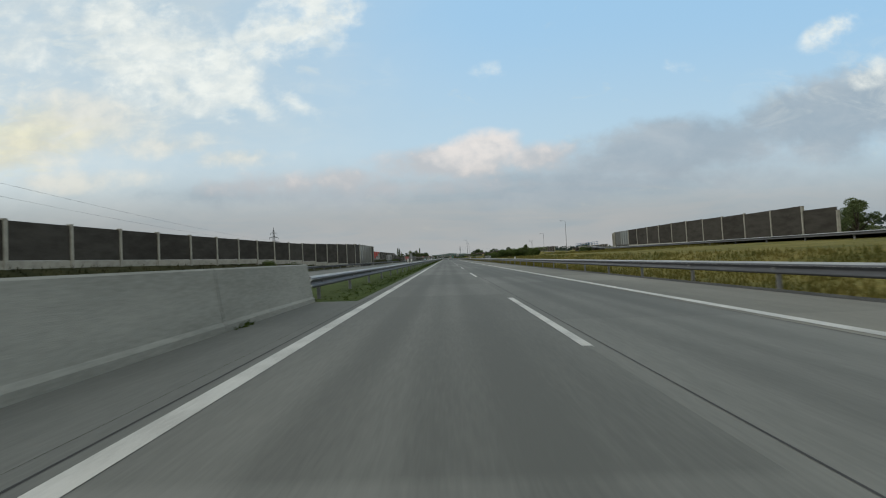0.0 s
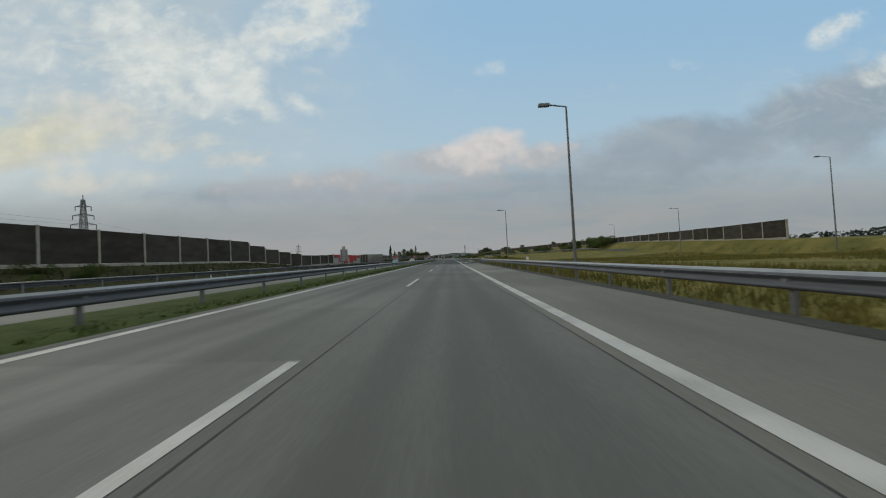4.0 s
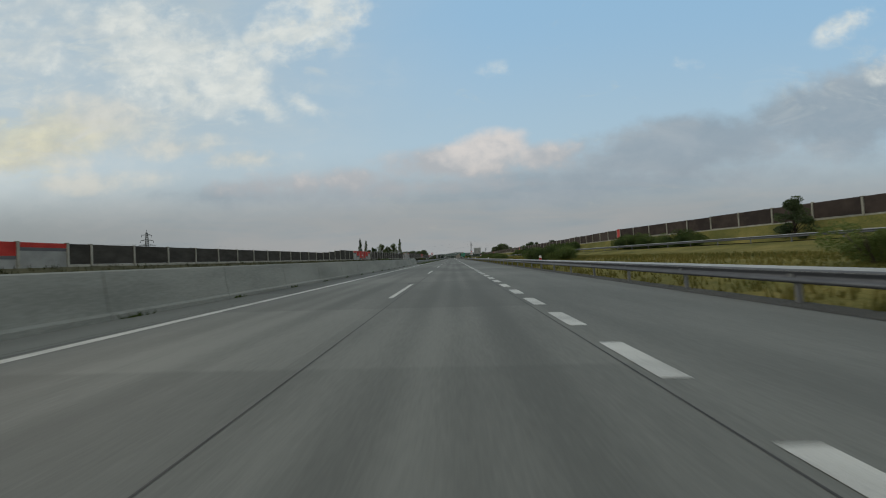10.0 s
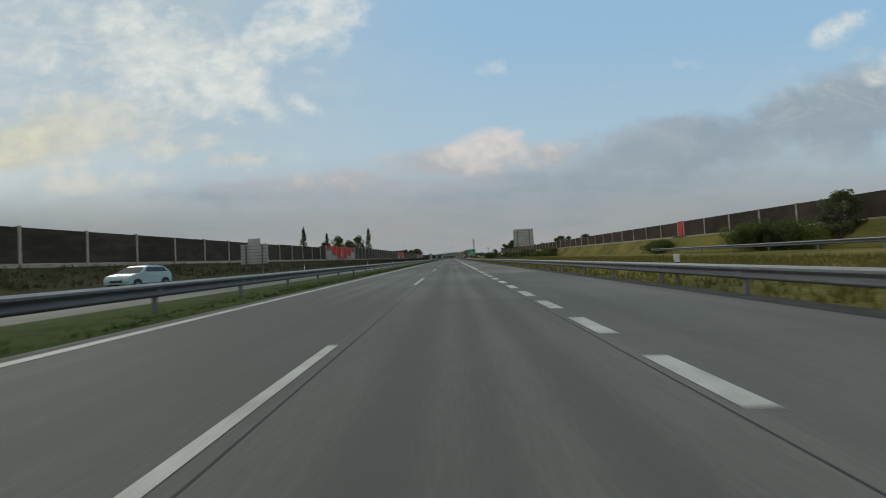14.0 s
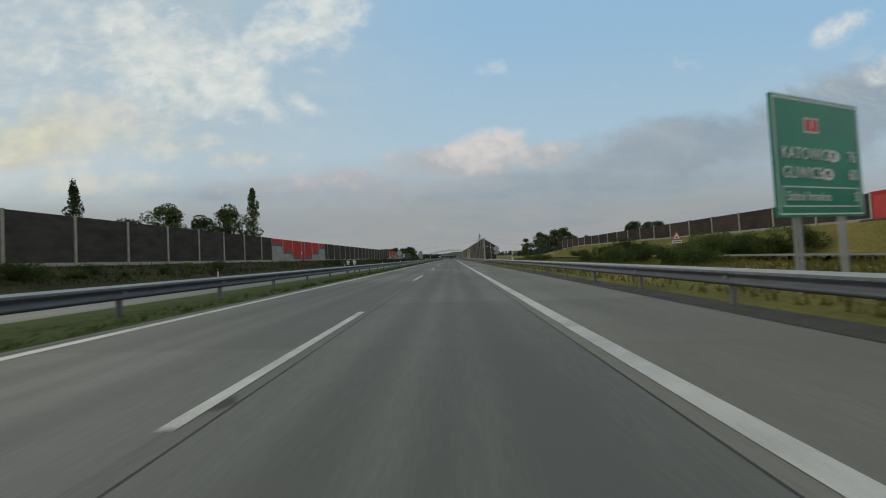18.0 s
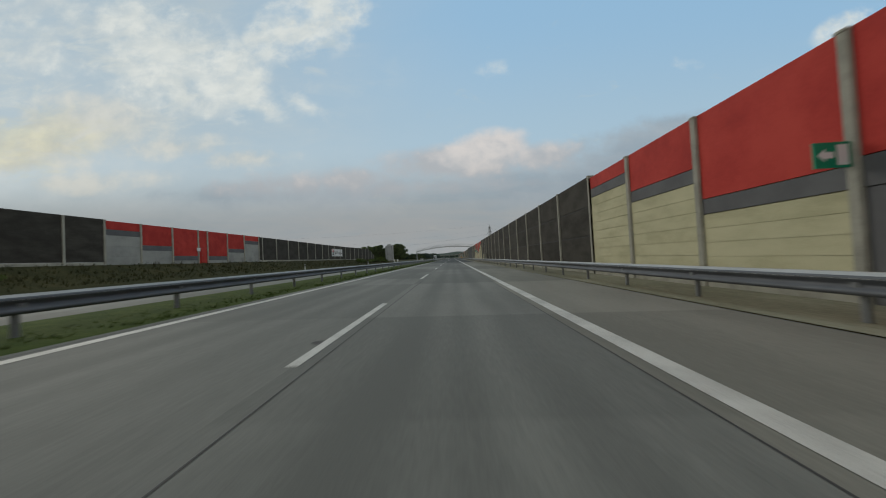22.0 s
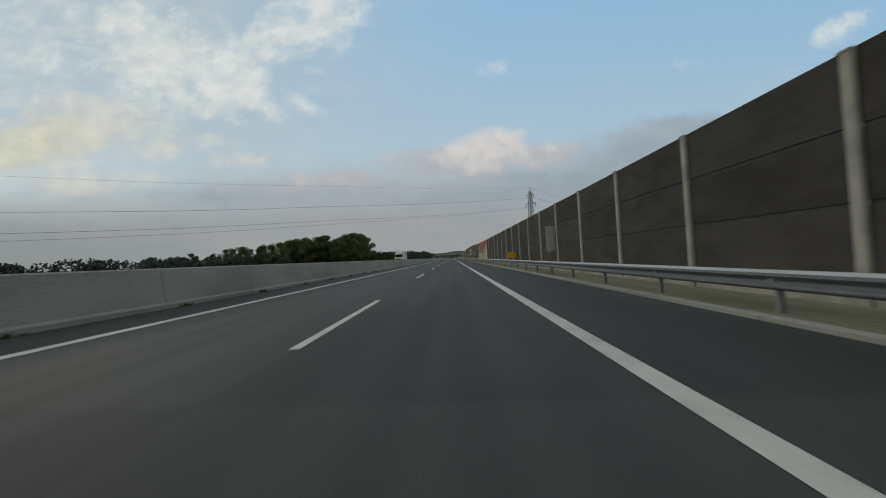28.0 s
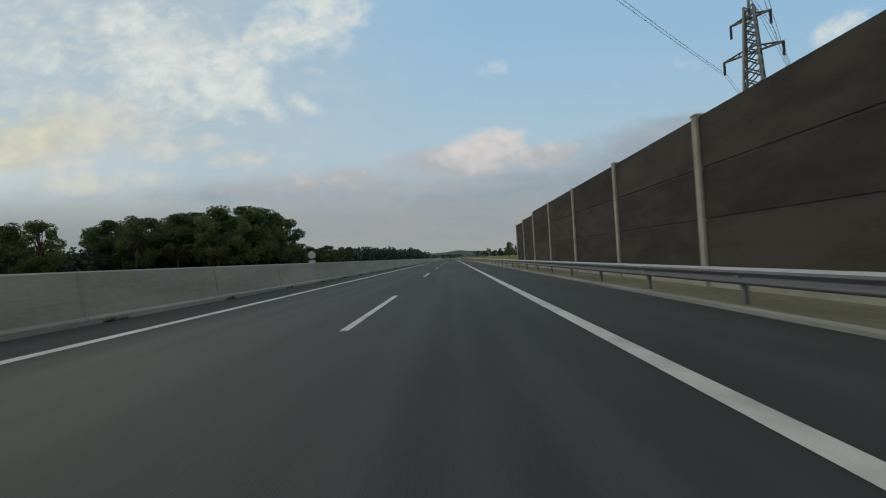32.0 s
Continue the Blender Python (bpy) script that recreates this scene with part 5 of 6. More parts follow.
fs += [(0, 1, 2, 3), (4 * n + 3, 4 * n + 2, 4 * n + 1, 4 * n)]
part("beam", mesh("beam", vs, fs, M_GANTRY), ga, label="arched steel box beam")
for s in (-0.72, 0.72):
    for dz_ in (0.45, 0.9, 1.4):
        part("handrail", mesh("handrail", *joined(*[rod_data((-22.7 + 1.955 * i, s, arch(-22.7 + 1.955 * i) + 0.5 + dz_), (-20.745 + 1.955 * i, s, arch(-20.745 + 1.955 * i) + 0.5 + dz_), 0.028, k=5) for i in range(20)]), M_GANTRY), ga)
    for i in range(34):
        x = -22.7 + 1.184 * i
        part("baluster", baluster, ga, (x, s, arch(x) + 0.5))
for x in (-19.5, -16.5, -13, -9.5, -3.5, 0, 3.5):
    c = part("camera_arm", mesh("camera_arm", *rod_data((0, 0, 0), (0, -0.1, -0.45), 0.03, k=6), M_STEEL_DULL), ga, (x, -0.7, arch(x)))
    part("camera_box", box("camera_box", -0.12, -0.35, -0.62, 0.12, 0.1, -0.42, M_BLACK), c)


# ---- pylons and wires ----
def pylon(x, y, h, arms, name_label, rot=0.0):
    p = thing("pylon", name_label, "pylon", (x, y, 0), "pylons", rot=rot)
    wb, wt = h * 0.055, h * 0.013
    at = lambda z: wb + (wt - wb) * min(1, z / (h * 0.95))
    zs = [0]
    while zs[-1] < h * 0.93:
        zs.append(zs[-1] + max(1.2, at(zs[-1]) * 1.7))
    r = h * 0.0042
    for sx in (-1, 1):
        for sy in (-1, 1):
            part("leg", mesh("leg", *joined(*[rod_data((sx * at(a), sy * at(a), a), (sx * at(b), sy * at(b), b), r, k=5) for a, b in zip(zs, zs[1:])]), M_STEEL_DULL), p)
    br = []
    for a, b in zip(zs, zs[1:]):
        for s in (-1, 1):
            for e in (-1, 1):
                br.append(rod_data((-e * at(a), s * at(a), a), (e * at(b), s * at(b), b), r * 0.6, k=4))
                br.append(rod_data((s * at(a), -e * at(a), a), (s * at(b), e * at(b), b), r * 0.6, k=4))
    part("bracing", mesh("bracing", *joined(*br), M_STEEL_DULL), p)
    part("peak", mesh("peak", *rod_data((0, 0, h * 0.9), (0, 0, h), r * 1.6, r, 5), M_STEEL_DULL), p)
    for za, wa in arms:
        a = part("cross_arm", mesh("cross_arm", *joined(rod_data((-wa, 0, za), (wa, 0, za), r, k=5), rod_data((-wa, 0, za), (0, 0, za + wa * 0.28), r * 0.8, k=4), rod_data((wa, 0, za), (0, 0, za + wa * 0.28), r * 0.8, k=4),
                                                        *[rod_data((s * wa * f_, 0, za), (s * wa * (f_ - 0.14), 0, za + wa * 0.28 * (1.14 - f_)), r * 0.5, k=4) for s in (-1, 1) for f_ in (0.3, 0.5, 0.7)]), M_STEEL_DULL), p)
        for s in (-1, 1):
            part("insulator", mesh("insulator", *rod_data((s * wa * 0.97, 0, za), (s * wa * 0.97, 0, za - h * 0.05), h * 0.004, k=6), M_BLACK), a)
    return p


def wire(a, b, sag, name_label="sagging power line across the motorway"):
    a, b = Vector(a), Vector(b)
    pts = [a.lerp(b, i / 28) - Vector((0, 0, 4 * sag * (i / 28) * (1 - i / 28))) for i in range(29)]
    single("power_line", mesh("power_line", *tube_data(pts, 0.022), M_WIRE), name_label, "power line", group="power lines")


pylon(51, 1295, 42, [(32.3, 3.7), (37.8, 2.5)], "tall grey lattice power pylon behind the noise barrier", rot=radians(-51))
pylon(-138, 291, 32, [(20.5, 3.9), (24, 3.2), (27.5, 2.4)], "grey lattice power pylon on the field", rot=radians(25))
pylon(-188, 598, 28, [(18, 4.2), (21, 3.4), (24.5, 2.6)], "grey lattice power pylon on the field", rot=radians(25))
pylon(150, 1950, 40, [(30, 6), (36, 4)], "far lattice power pylon")
for off, z, sag, way_ in ((3.7, 30.2, 22.3, 46.0), (3.4, 30.2, 22.3, 46.0), (-3.4, 30.2, 22.6, 48.6), (-3.7, 30.2, 22.6, 48.6), (2.1, 35.7, 21.4, 49.5), (2.4, 35.7, 21.4, 49.5), (0.0, 42.0, 20.0, 47.5)):
    ox, oy = 0.62 * off, -0.78 * off
    wire((51 + ox, 1295 + oy, z), (51 + ox - 600 * math.sin(radians(way_)), 1295 + oy - 600 * math.cos(radians(way_)), z), sag)
    wire((51 + ox, 1295 + oy, z), (349 + ox, 1533 + oy, z), 12)
for off in (-5, 5):
    wire((-138 + off, 291, 21), (-193 + off, 605, 19), 5, "thin power line over the field")
    wire((-138 + off, 291, 21), (-60 + off, -60, 26), 5, "thin power line over the field")


# ---- lamp posts, marker posts, cabinets ----
def lamp_post(x, y, z, h, arm=1.2, group="lamp posts"):
    l = thing("street_lamp", "tall thin grey steel lamp post", "street lamp", (x, y, z), group)
    part("pole", mesh("pole", *rod_data((0, 0, -0.3), (0, 0, h), 0.09, 0.05), M_STEEL), l)
    part("arm", mesh("arm", *rod_data((0, 0, h), (-arm, 0, h + 0.15), 0.04), M_STEEL), l)
    part("lamp_head", mesh("lamp_head", *box_data(-arm - 0.6, -0.14, h + 0.08, -arm, 0.14, h + 0.22, 0.04), M_STEEL_DULL), l)


for x, y, z, h, arm in ((8.6, 178, 0, 9.2, 0.9), (40.0, 133, 1.2, 11.5, 1.4), (52.6, 206, 1.0, 12, 1.4), (55, 241, 1.0, 10, 1.4), (70, 305, 1.0, 11.5, 1.4), (30.3, 375, 0.9, 5.1, -0.3), (12.5, 224, 0, 9.5, 0.9)):
    lamp_post(x, y, z, h, arm)


def marker(x, y, z, kind=0):
    m = thing("marker_post", "white roadside marker post with a dark band" if not kind else "white and black kilometre marker on a short post" if kind < 3 else "white and red marker on a short post beside the rail", "marker post", (x, y, z), "marker posts")
    if kind:
        part("stem", mesh("stem", *box_data(-0.03, -0.03, -0.2, 0.03, 0.03, 0.95), M_STEEL), m)
        if kind < 3:
            part("head", box("head", -0.09, -0.04, 0.80, 0.09, 0.04, 1.08, M_WHITE, 0.03), m)
            part("band", box("band", -0.09, -0.04, 0.70, 0.09, 0.04, 0.795, M_BLACK), m)
        if kind == 3:
            part("block", box("block", -0.1, -0.06, 0.93, 0.1, 0.06, 1.14, M_WHITE, 0.03), m, label="white marker block")
            part("block", box("block", -0.1, -0.06, 0.62, 0.1, 0.06, 0.925, M_SIGN_RED, 0.03), m, label="red marker block")
        if kind == 2:
            part("block", box("block", -0.11, -0.08, 0.92, 0.11, 0.08, 1.16, M_WHITE, 0.03), m, label="white marker block")
            part("block", box("block", -0.11, -0.08, 0.52, 0.11, 0.08, 0.69, M_WHITE, 0.03), m, label="white marker block")
    else:
        part("stem", box("stem", -0.06, -0.04, -0.2, 0.06, 0.04, 1.0, M_WHITE, 0.02), m)
        part("band", box("band", -0.063, -0.043, 0.72, 0.063, 0.043, 0.9, M_BLACK), m)


for k in range(19):
    marker(-22.9, 949.5 - 44.4 * k, ground_z(-22.9, 949.5 - 44.4 * k) - 0.02)
for y in (62.1, 108, 154.4, 188, 228.2, 281, 322.7, 367.9, 413.6, 456.5, 498.8, 548.1, 680.2, 726):
    marker(lerp(OUTER, y) + 0.35 if y > 232 else 8.2, y, -0.03, 3 if y == 413.6 else 1)
for y in (59, 108.9, 236.8, 280, 285, 323, 501, 679, 720.5, 810, 899, 943.8):
    marker(-6.85, y, -0.04, 2)
    marker(-6.4, y + 0.3, -0.04, 2)

yb = thing("yellow_sign", "yellow-orange wide information board beside the rail", "road sign", (13.0, 690, 0), "yellow boards")
board(yb, "board", 0, 1.2, 1.2, 1.75, 0, M_YELLOW)
sign_posts(yb, (0.6,), 0.06, 0.1, 1.7)
yb = thing("yellow_sign", "yellow-orange wide information board before the barrier", "road sign", (8.6, 1124, 0), "yellow boards")
board(yb, "board", 0, 1.1, 0.95, 1.55, 0, M_YELLOW)
sign_posts(yb, (0.55,), 0.06, -0.1, 1.5)
gb = thing("grey_sign", "plain grey panel sign before the noise barrier", "road sign", (9.0, 1108, 0))
board(gb, "board", 0, 0.62, 1.4, 3.2, 0, M_SIGN_BACK)
sign_posts(gb, (0.3,), 0.06, -0.1, 3.1)
cb = thing("cabinet", "pale concrete equipment cabinet before the noise barrier", "cabinet", (9.05, 925.3, 0))
part("body", box("body", -0.35, -0.6, 0, 0.35, 0.6, 1.75, M_POST, 0.04), cb)
part("cap", box("cap", -0.42, -0.68, 1.75, 0.42, 0.68, 1.85, M_CONC), cb)
part("door", box("door", -0.37, -0.45, 0.2, -0.35, 0.45, 1.6, M_CREAM), cb)
cb = thing("cabinet", "small white equipment cabinet on the median", "cabinet", (-8.8, 477.5, -0.25))
part("body", box("body", -0.4, -0.35, 0, 0.4, 0.35, 1.35, M_WHITE, 0.04), cb)
part("cap", box("cap", -0.45, -0.4, 1.35, 0.45, 0.4, 1.42, M_SIGN_BACK), cb)

# white pipe handrails over the stream, and the concrete head walls below the ramp
for y0, y1, x, z, top in ((95.2, 104.7, 8.6, 0.0, 1.3), (294.3, 316, 17.5, 0.35, 1.3)):
    hr = thing("handrail", "white tubular steel handrail at the culvert with sloping ends", "handrail", (x, 0, z), "culvert handrails")
    for zz in (top * 0.62, top):
        part("rail", mesh("rail", *tube_data([Vector(p) for p in ((0, y0 - 0.8 * zz / top, -0.2), (0, y0, zz), (0, y1, zz), (0, y1 + 0.8 * zz / top, -0.2))], 0.05, 8), M_SIGN_BACK), hr)
    for y in np.linspace(y0, y1, 6):
        part("upright", mesh("upright", *rod_data((0, float(y), -0.3), (0, float(y), top), 0.045), M_SIGN_BACK), hr)
    st = thing("handrail", "white tubular stair rail running down beside the culvert", "handrail", (x, 0, z), "culvert handrails")
    part("rail", mesh("rail", *tube_data([Vector(p) for p in ((0, y0 - 1.3, -0.2), (0, y0 - 1.3, top + 0.06), (0, y0 - 4.6, 0.45), (0, y0 - 4.6, -0.2))], 0.045, 8), M_SIGN_BACK), st)
    part("upright", mesh("upright", *rod_data((0, y0 - 3.0, -0.2), (0, y0 - 3.0, 0.87), 0.04), M_SIGN_BACK), st)
ab = thing("underpass", "pale concrete arched underpass with blue railing below the ramp", "underpass", (38.7, 109, 0))
arc = [(1.3 + 3.45 * (1 - math.cos(math.pi * i / 10)), 0.6 + 1.5 * math.sin(math.pi * i / 10)) for i in range(11)]
vs, fs = [], []
for xx in (0.0, 0.8):
    vs += [(xx, 0, -1.0), (xx, 1.3, -1.0)] + [(xx, y, z) for y, z in arc] + [(xx, 8.2, -1.0), (xx, 9.5, -1.0), (xx, 9.5, 3.3), (xx, 0, 3.3)] + [(xx, y, 3.3) for y, z in arc]
n = len(vs) // 2
for o, flip in ((0, 1), (n, -1)):
    fs += [tuple(o + i for i in q)[::flip] for q in [(0, 1, 2, 17, 16), (13, 14, 15, 27, 12)] + [(2 + i, 3 + i, 18 + i, 17 + i) for i in range(10)]]
fs += [(i, i + 1, n + i + 1, n + i) for i in range(1, 13)]
part("head_wall", mesh("head_wall", vs, fs, M_POST), ab)
part("coping", box("coping", -0.12, -0.1, 3.3, 0.9, 9.6, 3.5, M_POST), ab)
part("inner_wall", box("inner_wall", 3.2, -0.5, -1.0, 3.4, 10, 3.2, M_GREY_PANEL), ab)
for zz in (3.9, 4.4):
    part("rail", mesh("rail", *rod_data((0.4, -3, zz), (0.4, 13, zz), 0.05), M_BLUE), ab, label="blue painted railing")
for k in range(9):
    part("upright", mesh("upright", *rod_data((0.4, -3 + 2 * k, 2.3), (0.4, -3 + 2 * k, 4.4), 0.045), M_BLUE), ab)
part("paved_slope", mesh("paved_slope", [(-0.1, 9.5, -0.6), (-0.1, 9.5, 3.2), (0.2, 17.5, 1.2), (-2.6, 16.5, -0.4)], [(0, 1, 2, 3)], M_GRAVEL), ab, label="dark stone paved slope")
plant("broad", 5.9, 34.5, 171, ground_z(37, 170) - 0.1, "taller leafy tree rising from the hedge", "roadside bushes")
plant("bush", 3.4, 36.5, 106.5, 0.3, "tall olive bush beside the underpass", "roadside bushes")


# ---- houses beyond the far barrier ----
def house(x, y, wd, dp, h, roof, label, wall_mat, rot=0.0):
    hs = thing("house", label, "house", (x, y, 0.3), "far houses", rot=rot)
    part("wall", box("wall", -wd / 2, -dp / 2, -0.5, wd / 2, dp / 2, h, wall_mat), hs)
    e = 0.4
    part("roof", mesh("roof", [(-wd / 2 - e, -dp / 2 - e, h), (wd / 2 + e, -dp / 2 - e, h), (wd / 2 + e, dp / 2 + e, h), (-wd / 2 - e, dp / 2 + e, h), (-wd / 2 - e, 0, h + roof), (wd / 2 + e, 0, h + roof)],
                      [(0, 1, 5, 4), (2, 3, 4, 5), (0, 4, 3), (1, 2, 5)], M_BRICK_RED), hs)
    for k in range(int(wd / 3)):
        for f_ in range(max(1, int(h / 3))):
            wn = part("window", box("window", -0.6, -0.06, -0.7, 0.6, 0.0, 0.7, M_GLASS_DARK), hs, (-wd / 2 + 1.6 + 3 * k, -dp / 2, 1.6 + 3 * f_))
            part("frame", box("frame", -0.7, -0.04, -0.8, 0.7, -0.005, -0.7, M_WHITE), wn)


house(160, 1500, 40, 14, 9, 1.5, "pale flat building beyond the ramp", M_HOUSE)

# overbridge far ahead
fb = thing("overbridge", "long flat grey bridge over the motorway far ahead", "bridge", (0, 1960, 0))
part("deck", box("deck", -130, -5, 9.0, 130, 5, 10.8, M_CONC), fb)
for x in (-60, -24, -7, 11, 30, 60):
    part("pier", box("pier", x - 0.6, -2, -1.5, x + 0.6, 2, 9, M_CONC), fb)


# ---- vehicles on the opposite carriageway ----
def wheel_data(x, y, r, w_):
    return rod_data((x - w_ / 2, y, r), (x + w_ / 2, y, r), r, k=18)


def car(x, y, mat, label):
    c = thing("car", label, "car", (x, y, lerp(OPP, y) + 0.004), "oncoming cars")
    side = [(y_ * 0.86, z_) for y_, z_ in ((-1.95, 0.30), (-2.02, 0.50), (-1.98, 0.70), (-1.80, 0.84), (-1.10, 0.98), (-0.80, 1.14), (-0.42, 1.36), (-0.10, 1.45), (0.40, 1.49), (1.00, 1.46), (1.45, 1.34), (1.75, 1.08), (1.92, 0.90), (1.98, 0.60), (1.95, 0.30))]
    k = len(side)
    vs, fs = [], []
    for s, inset in ((-1, 0), (1, 0)):
        for yy, zz in side:
            vs.append((s * (0.84 - 0.20 * max(0.0, min(1.0, (zz - 0.95) / 0.5)) - 0.06 * max(0.0, abs(yy) - 1.4)), yy, zz))
    fs = [(i, (i + 1) % k, k + (i + 1) % k, k + i) for i in range(k)] + [tuple(reversed(range(k))), tuple(range(k, 2 * k))]
    part("body", mesh("body", vs, fs, mat), c)
    part("windscreen", mesh("windscreen", [(-0.76, -0.92, 1.01), (0.76, -0.92, 1.01), (0.64, -0.36, 1.36), (-0.64, -0.36, 1.36)], [(0, 1, 2, 3)], M_GLASS_DARK), c, (0, -0.035, 0.02))
    part("grille", box("grille", -0.4, -0.03, 0.42, 0.4, 0.0, 0.56, M_BLACK), c, (0, -1.735, 0))
    for s in (-1, 1):
        part("side_window", mesh("side_window", [(s * 0.80, -0.62, 1.04), (s * 0.80, 1.32, 1.04), (s * 0.68, 1.10, 1.33), (s * 0.68, -0.18, 1.36)], [(0, 1, 2, 3)], M_GLASS_DARK), c, (s * 0.022, 0, 0))
        part("headlight", box("headlight", -0.16, -0.06, -0.07, 0.16, 0.06, 0.07, M_SIGN_WHITE, 0.03), c, (s * 0.60, -1.66, 0.74))
        part("mirror", box("mirror", -0.08, -0.06, -0.06, 0.08, 0.06, 0.06, mat, 0.03), c, (s * 0.90, -0.62, 1.03))
        for yy in (-1.12, 1.12):
            wh = part("wheel", mesh("wheel", *wheel_data(s * 0.76, yy, 0.31, 0.2), M_TYRE), c)
            part("rim", mesh("rim", *wheel_data(s * 0.865, yy, 0.2, 0.02), M_STEEL), wh)


car(-18.4, 289.0, M_CAR_PAINT, "pale blue hatchback on the opposite carriageway")
car(-14.6, 311, M_TRUCK, "white car on the opposite carriageway")
car(-19.6, 559.6, M_CAR_PAINT, "silver car on the opposite carriageway")
tk = thing("truck", "white box truck on the opposite carriageway", "truck", (-15.7, 1199.3, 0.004))
part("cab", mesh("cab", *prism([(-1.22, 0.5), (-1.25, 1.6), (-1.15, 3.0), (-1.0, 3.4), (1.0, 3.4), (1.15, 3.0), (1.25, 1.6), (1.22, 0.5)], 2.1), M_TRUCK), tk, label="white truck cab")
part("windscreen", box("windscreen", -1.08, -0.03, 1.75, 1.08, 0.0, 2.65, M_GLASS_DARK), tk)
part("sun_visor", box("sun_visor", -1.1, -0.25, 2.7, 1.1, -0.03, 2.82, M_TRUCK), tk)
part("roof_fairing", mesh("roof_fairing", [(-0.95, 0.35, 3.4), (0.95, 0.35, 3.4), (0.95, 2.1, 3.4), (-0.95, 2.1, 3.4), (-1.1, 2.1, 3.78), (1.1, 2.1, 3.78), (0.8, 0.9, 3.62), (-0.8, 0.9, 3.62)], [(0, 1, 6, 7), (7, 6, 5, 4), (1, 2, 5, 6), (3, 0, 7, 4), (2, 3, 4, 5), (0, 3, 2, 1)], M_TRUCK), tk, label="white roof fairing")
part("bumper", box("bumper", -1.23, -0.12, 0.4, 1.23, 0.0, 0.58, M_STEEL_DULL, 0.05), tk)
for s in (-1, 1):
    part("side_window", box("side_window", -0.01, 0.35, 1.85, 0.01, 1.25, 2.6, M_GLASS_DARK), tk, (s * 1.215, 0, 0))
    mi = part("mirror", box("mirror", -0.12, -0.08, 1.75, 0.12, 0.04, 2.55, M_BLACK, 0.03), tk, (s * 1.45, -0.05, 0))
    part("mirror_arm", box("mirror_arm", -0.16, -0.03, 2.5, 0.16, 0.01, 2.56, M_BLACK), mi, (-s * 0.15, 0, 0))
    part("headlight", box("headlight", -0.2, -0.05, -0.09, 0.2, 0.0, 0.09, M_SIGN_WHITE, 0.02), tk, (s * 0.95, -0.02, 0.75))
part("gap", box("gap", -1.1, 2.1, 0.6, 1.1, 2.4, 3.0, M_BLACK), tk)
part("side_skirt", box("side_skirt", 1.2, 2.6, 0.35, 1.24, 8.0, 0.95, M_STEEL_DULL), tk)
part("grille", box("grille", -0.9, -0.03, 0.6, 0.9, 0.0, 1.3, M_BLACK), tk)
cg = part("cargo_box", box("cargo_box", -1.27, 2.4, 0.95, 1.27, 11.5, 3.75, M_TRUCK, 0.04), tk)
for yy, zz, ww, hh in ((7.4, 2.62, 0.68, 0.86), (8.2, 2.70, 0.62, 0.78), (8.95, 2.58, 0.72, 0.92), (9.0, 2.02, 0.62, 0.13), (9.0, 2.22, 0.7, 0.13), (7.35, 2.4, 0.5, 0.09), (7.4, 2.1, 0.42, 0.09), (7.35, 1.8, 0.5, 0.09), (7.4, 1.5, 0.42, 0.09), (6.2, 3.1, 0.5, 0.1), (6.2, 2.85, 0.6, 0.1)):
    part("lettering_bar", box("lettering_bar", 0, 0, 0, 0.008, ww, hh, M_TRUCK_BLUE), cg, (1.272, yy, zz), label="dark blue lettering bar")
for s in (-1, 1):
    for yy in (1.0, 8.6, 9.8):
        wh = part("wheel", mesh("wheel", *wheel_data(s * 1.05, yy, 0.5, 0.3), M_TYRE), tk)
        part("rim", mesh("rim", *wheel_data(s * 1.205, yy, 0.3, 0.02), M_STEEL), wh)


# ---- grass tufts along the verges ----
def tufts(name, n, x0, x1, y0, y1, zf, h, mat, seed, label):
    r = np.random.default_rng(seed)
    xs, ys = r.uniform(x0, x1, n), r.uniform(y0, y1, n)
    vs, fs = [], []
    for x, y in zip(xs, ys):
        z = zf(x, y)
        for j in range(3):
            a, hh = r.uniform(0, 6.28), h * r.uniform(0.5, 1.3)
            ox, oy = r.normal() * 0.07, r.normal() * 0.07
            wx, wy = 0.03 * math.cos(a), 0.03 * math.sin(a)
            o = len(vs)
            vs += [(x + ox - wx, y + oy - wy, z - 0.03), (x + ox + wx, y + oy + wy, z - 0.03), (x + ox + r.normal() * 0.08, y + oy + r.normal() * 0.08, z + hh)]
            fs.append((o, o + 1, o + 2))
    single(name, mesh(name, vs, fs, mat), label, "grass", kind="stuff")


tufts("grass", 9000, -7.2, -4.5, 21.5, 335, lambda x, y: -0.03, 0.055, M_GRASS_BLADE, 1, "short green grass of the median")
tufts("grass", 15000, -7.2, -4.5, 456.5, 996, lambda x, y: -0.03, 0.055, M_GRASS_BLADE, 5, "short green grass of the median")
tufts("grass", 20000, 7.7, 16.0, 0, 222, ground_z, 0.26, M_DRY_BLADE, 2, "dry yellow grass beyond the guard rail")
tufts("grass", 50000, 9.0, 24, 262, 772, ground_z, 0.28, M_DRY_BLADE, 3, "dry yellow grass beyond the guard rail")
tufts("grass", 26000, 24, 60, 60, 240, ground_z, 0.34, M_DRY_BLADE, 6, "dry uneven meadow grass on the low hill")
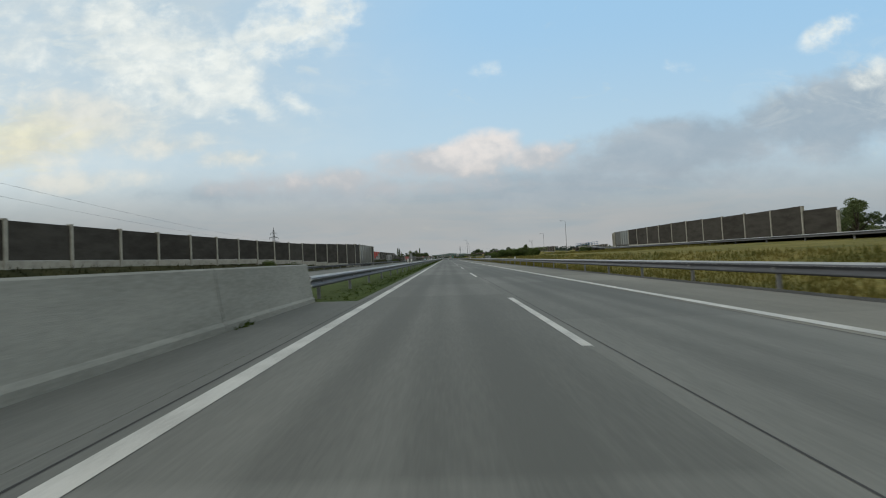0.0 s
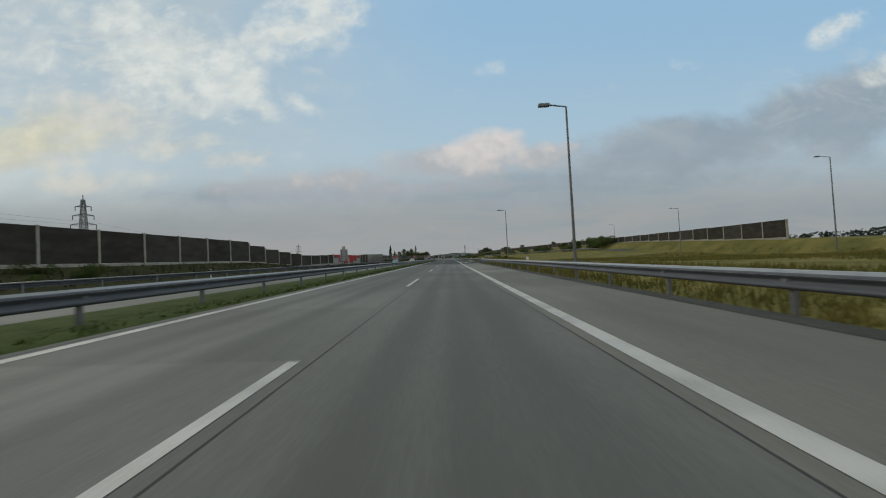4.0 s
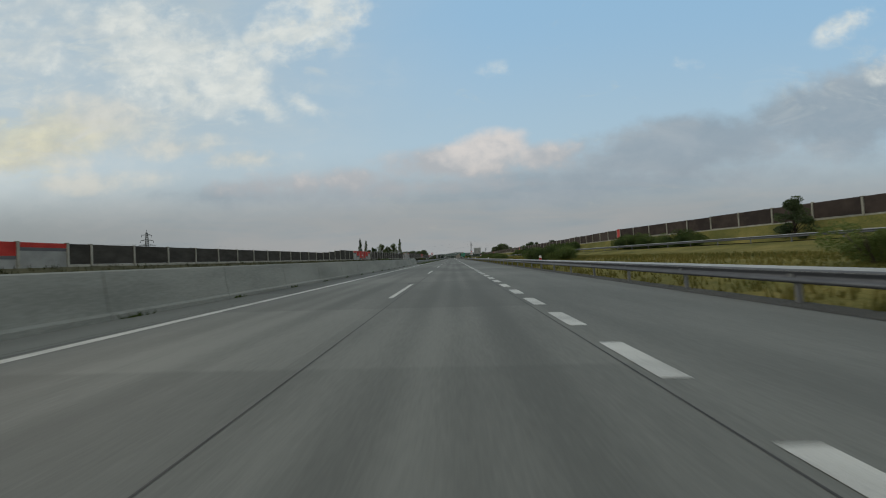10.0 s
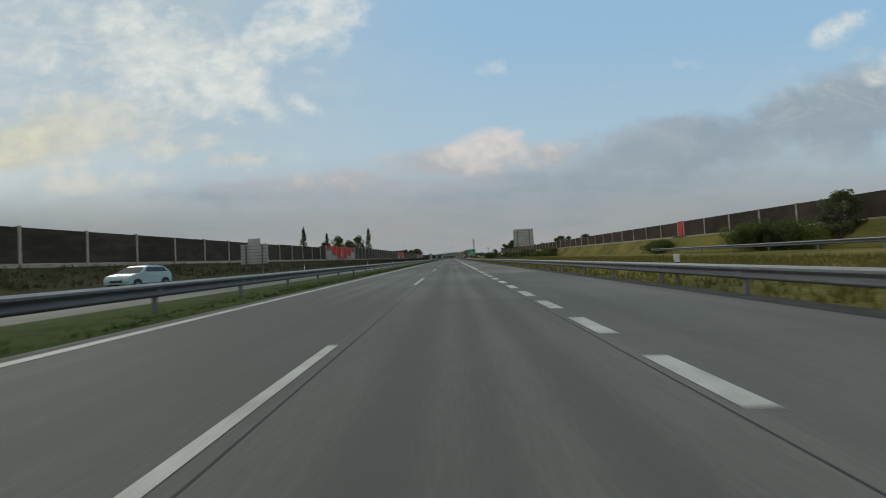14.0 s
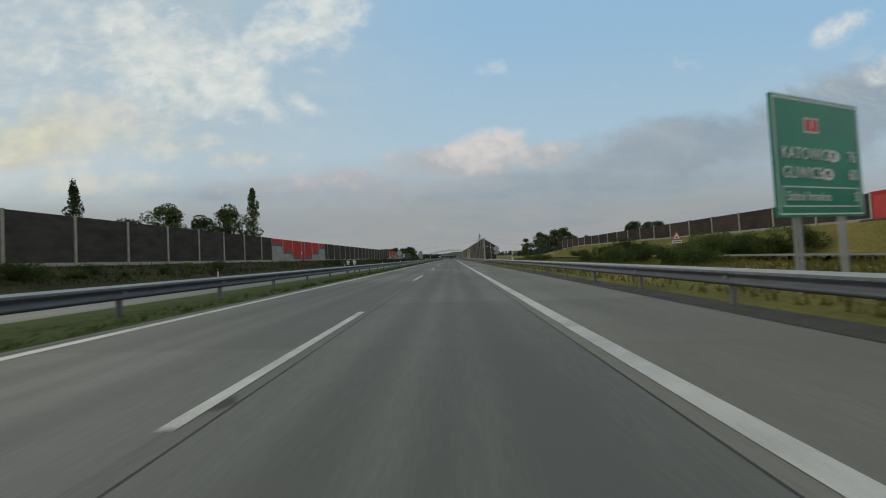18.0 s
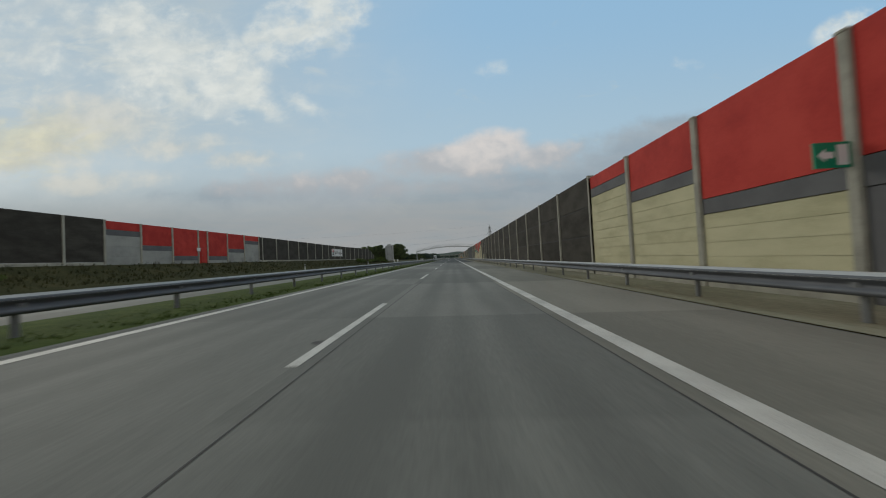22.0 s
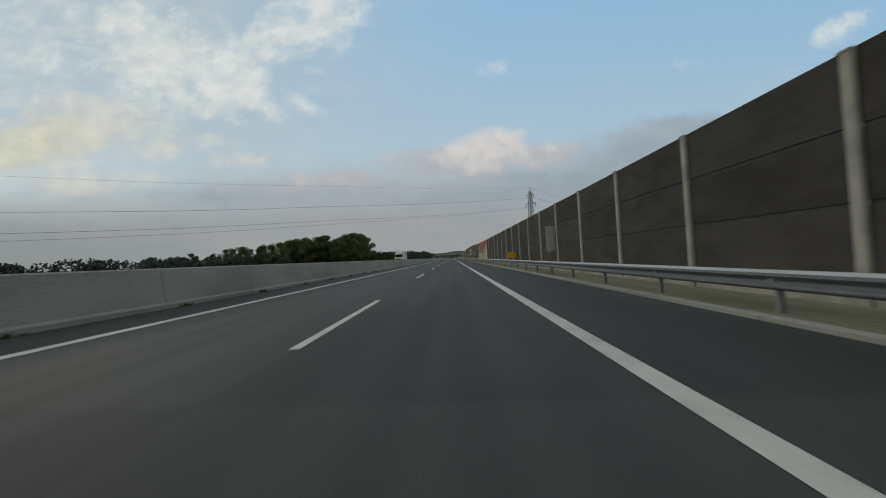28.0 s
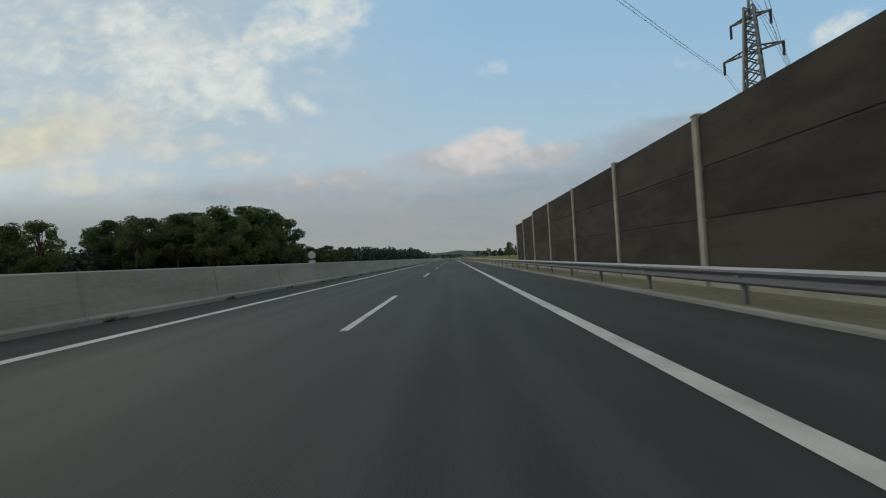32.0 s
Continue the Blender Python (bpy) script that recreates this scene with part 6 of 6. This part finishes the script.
tufts("grass", 24000, -30, -24, 20, 1000, ground_z, 0.3, M_BANK_BLADE, 4, "rough dull grass of the far bank")
rw = np.random.default_rng(8)
vs, fs = [], []
for y0, y1 in ((-10, 21), (336, 456), (997, 1290)):
    for y in np.arange(y0, y1, 3.95):
        for j in range(16):
            a, o = rw.uniform(0, 6.28), len(vs)
            px, py, hh = -5.36 + rw.uniform(-0.01, 0.09), y + rw.normal() * 0.16, rw.uniform(0.03, 0.12)
            vs += [(px - 0.02, py - 0.02, 0), (px + 0.02, py + 0.02, 0), (px + 0.05 * math.cos(a), py + 0.05 * math.sin(a), hh)]
            fs.append((o, o + 1, o + 2))
single("weeds", mesh("weeds", vs, fs, M_GRASS_BLADE), "dark weeds at the joints of the median barrier", "weeds", kind="stuff")


# ---- lay everything to the cross fall of the road ----
def fall_at(x):
    return np.interp(x, (-70.0, -40.0, 60.0), (0.55, 40.0 * FALL, -60.0 * FALL))


def spread_of(ob):
    """Least and most x and z, in the world, of a thing with its parts."""
    lo, hi = [], []
    for o in (ob, *ob.children_recursive):
        if o.type == "MESH":
            c = np.array([o.matrix_world @ Vector(k) for k in o.bound_box])
            lo.append(c.min(0)), hi.append(c.max(0))
    return np.min(lo, 0), np.max(hi, 0)


def settle(ob, width):
    lo, hi = spread_of(ob)
    if hi[0] - lo[0] < width and hi[2] - lo[2] > 0.05:
        ob.location.z += float(fall_at((lo[0] + hi[0]) / 2))
        return
    kids = list(ob.children)
    if ob.type == "MESH":
        if ob.data.users > 1:
            ob.data = ob.data.copy()
        co = np.empty(3 * len(ob.data.vertices), "f")
        ob.data.vertices.foreach_get("co", co)
        co = co.reshape(-1, 3)
        m = np.array(ob.matrix_world)
        co[:, 2] += fall_at(co @ m[0, :3] + m[0, 3])
        ob.data.vertices.foreach_set("co", co.ravel())
        ob.data.update()
    for k in kids:
        settle(k, 1.5)


bpy.context.view_layer.update()
for ob in [o for o in scene.objects if o.parent is None and (o.type == "MESH" or o.children)]:
    settle(ob, 6.0)
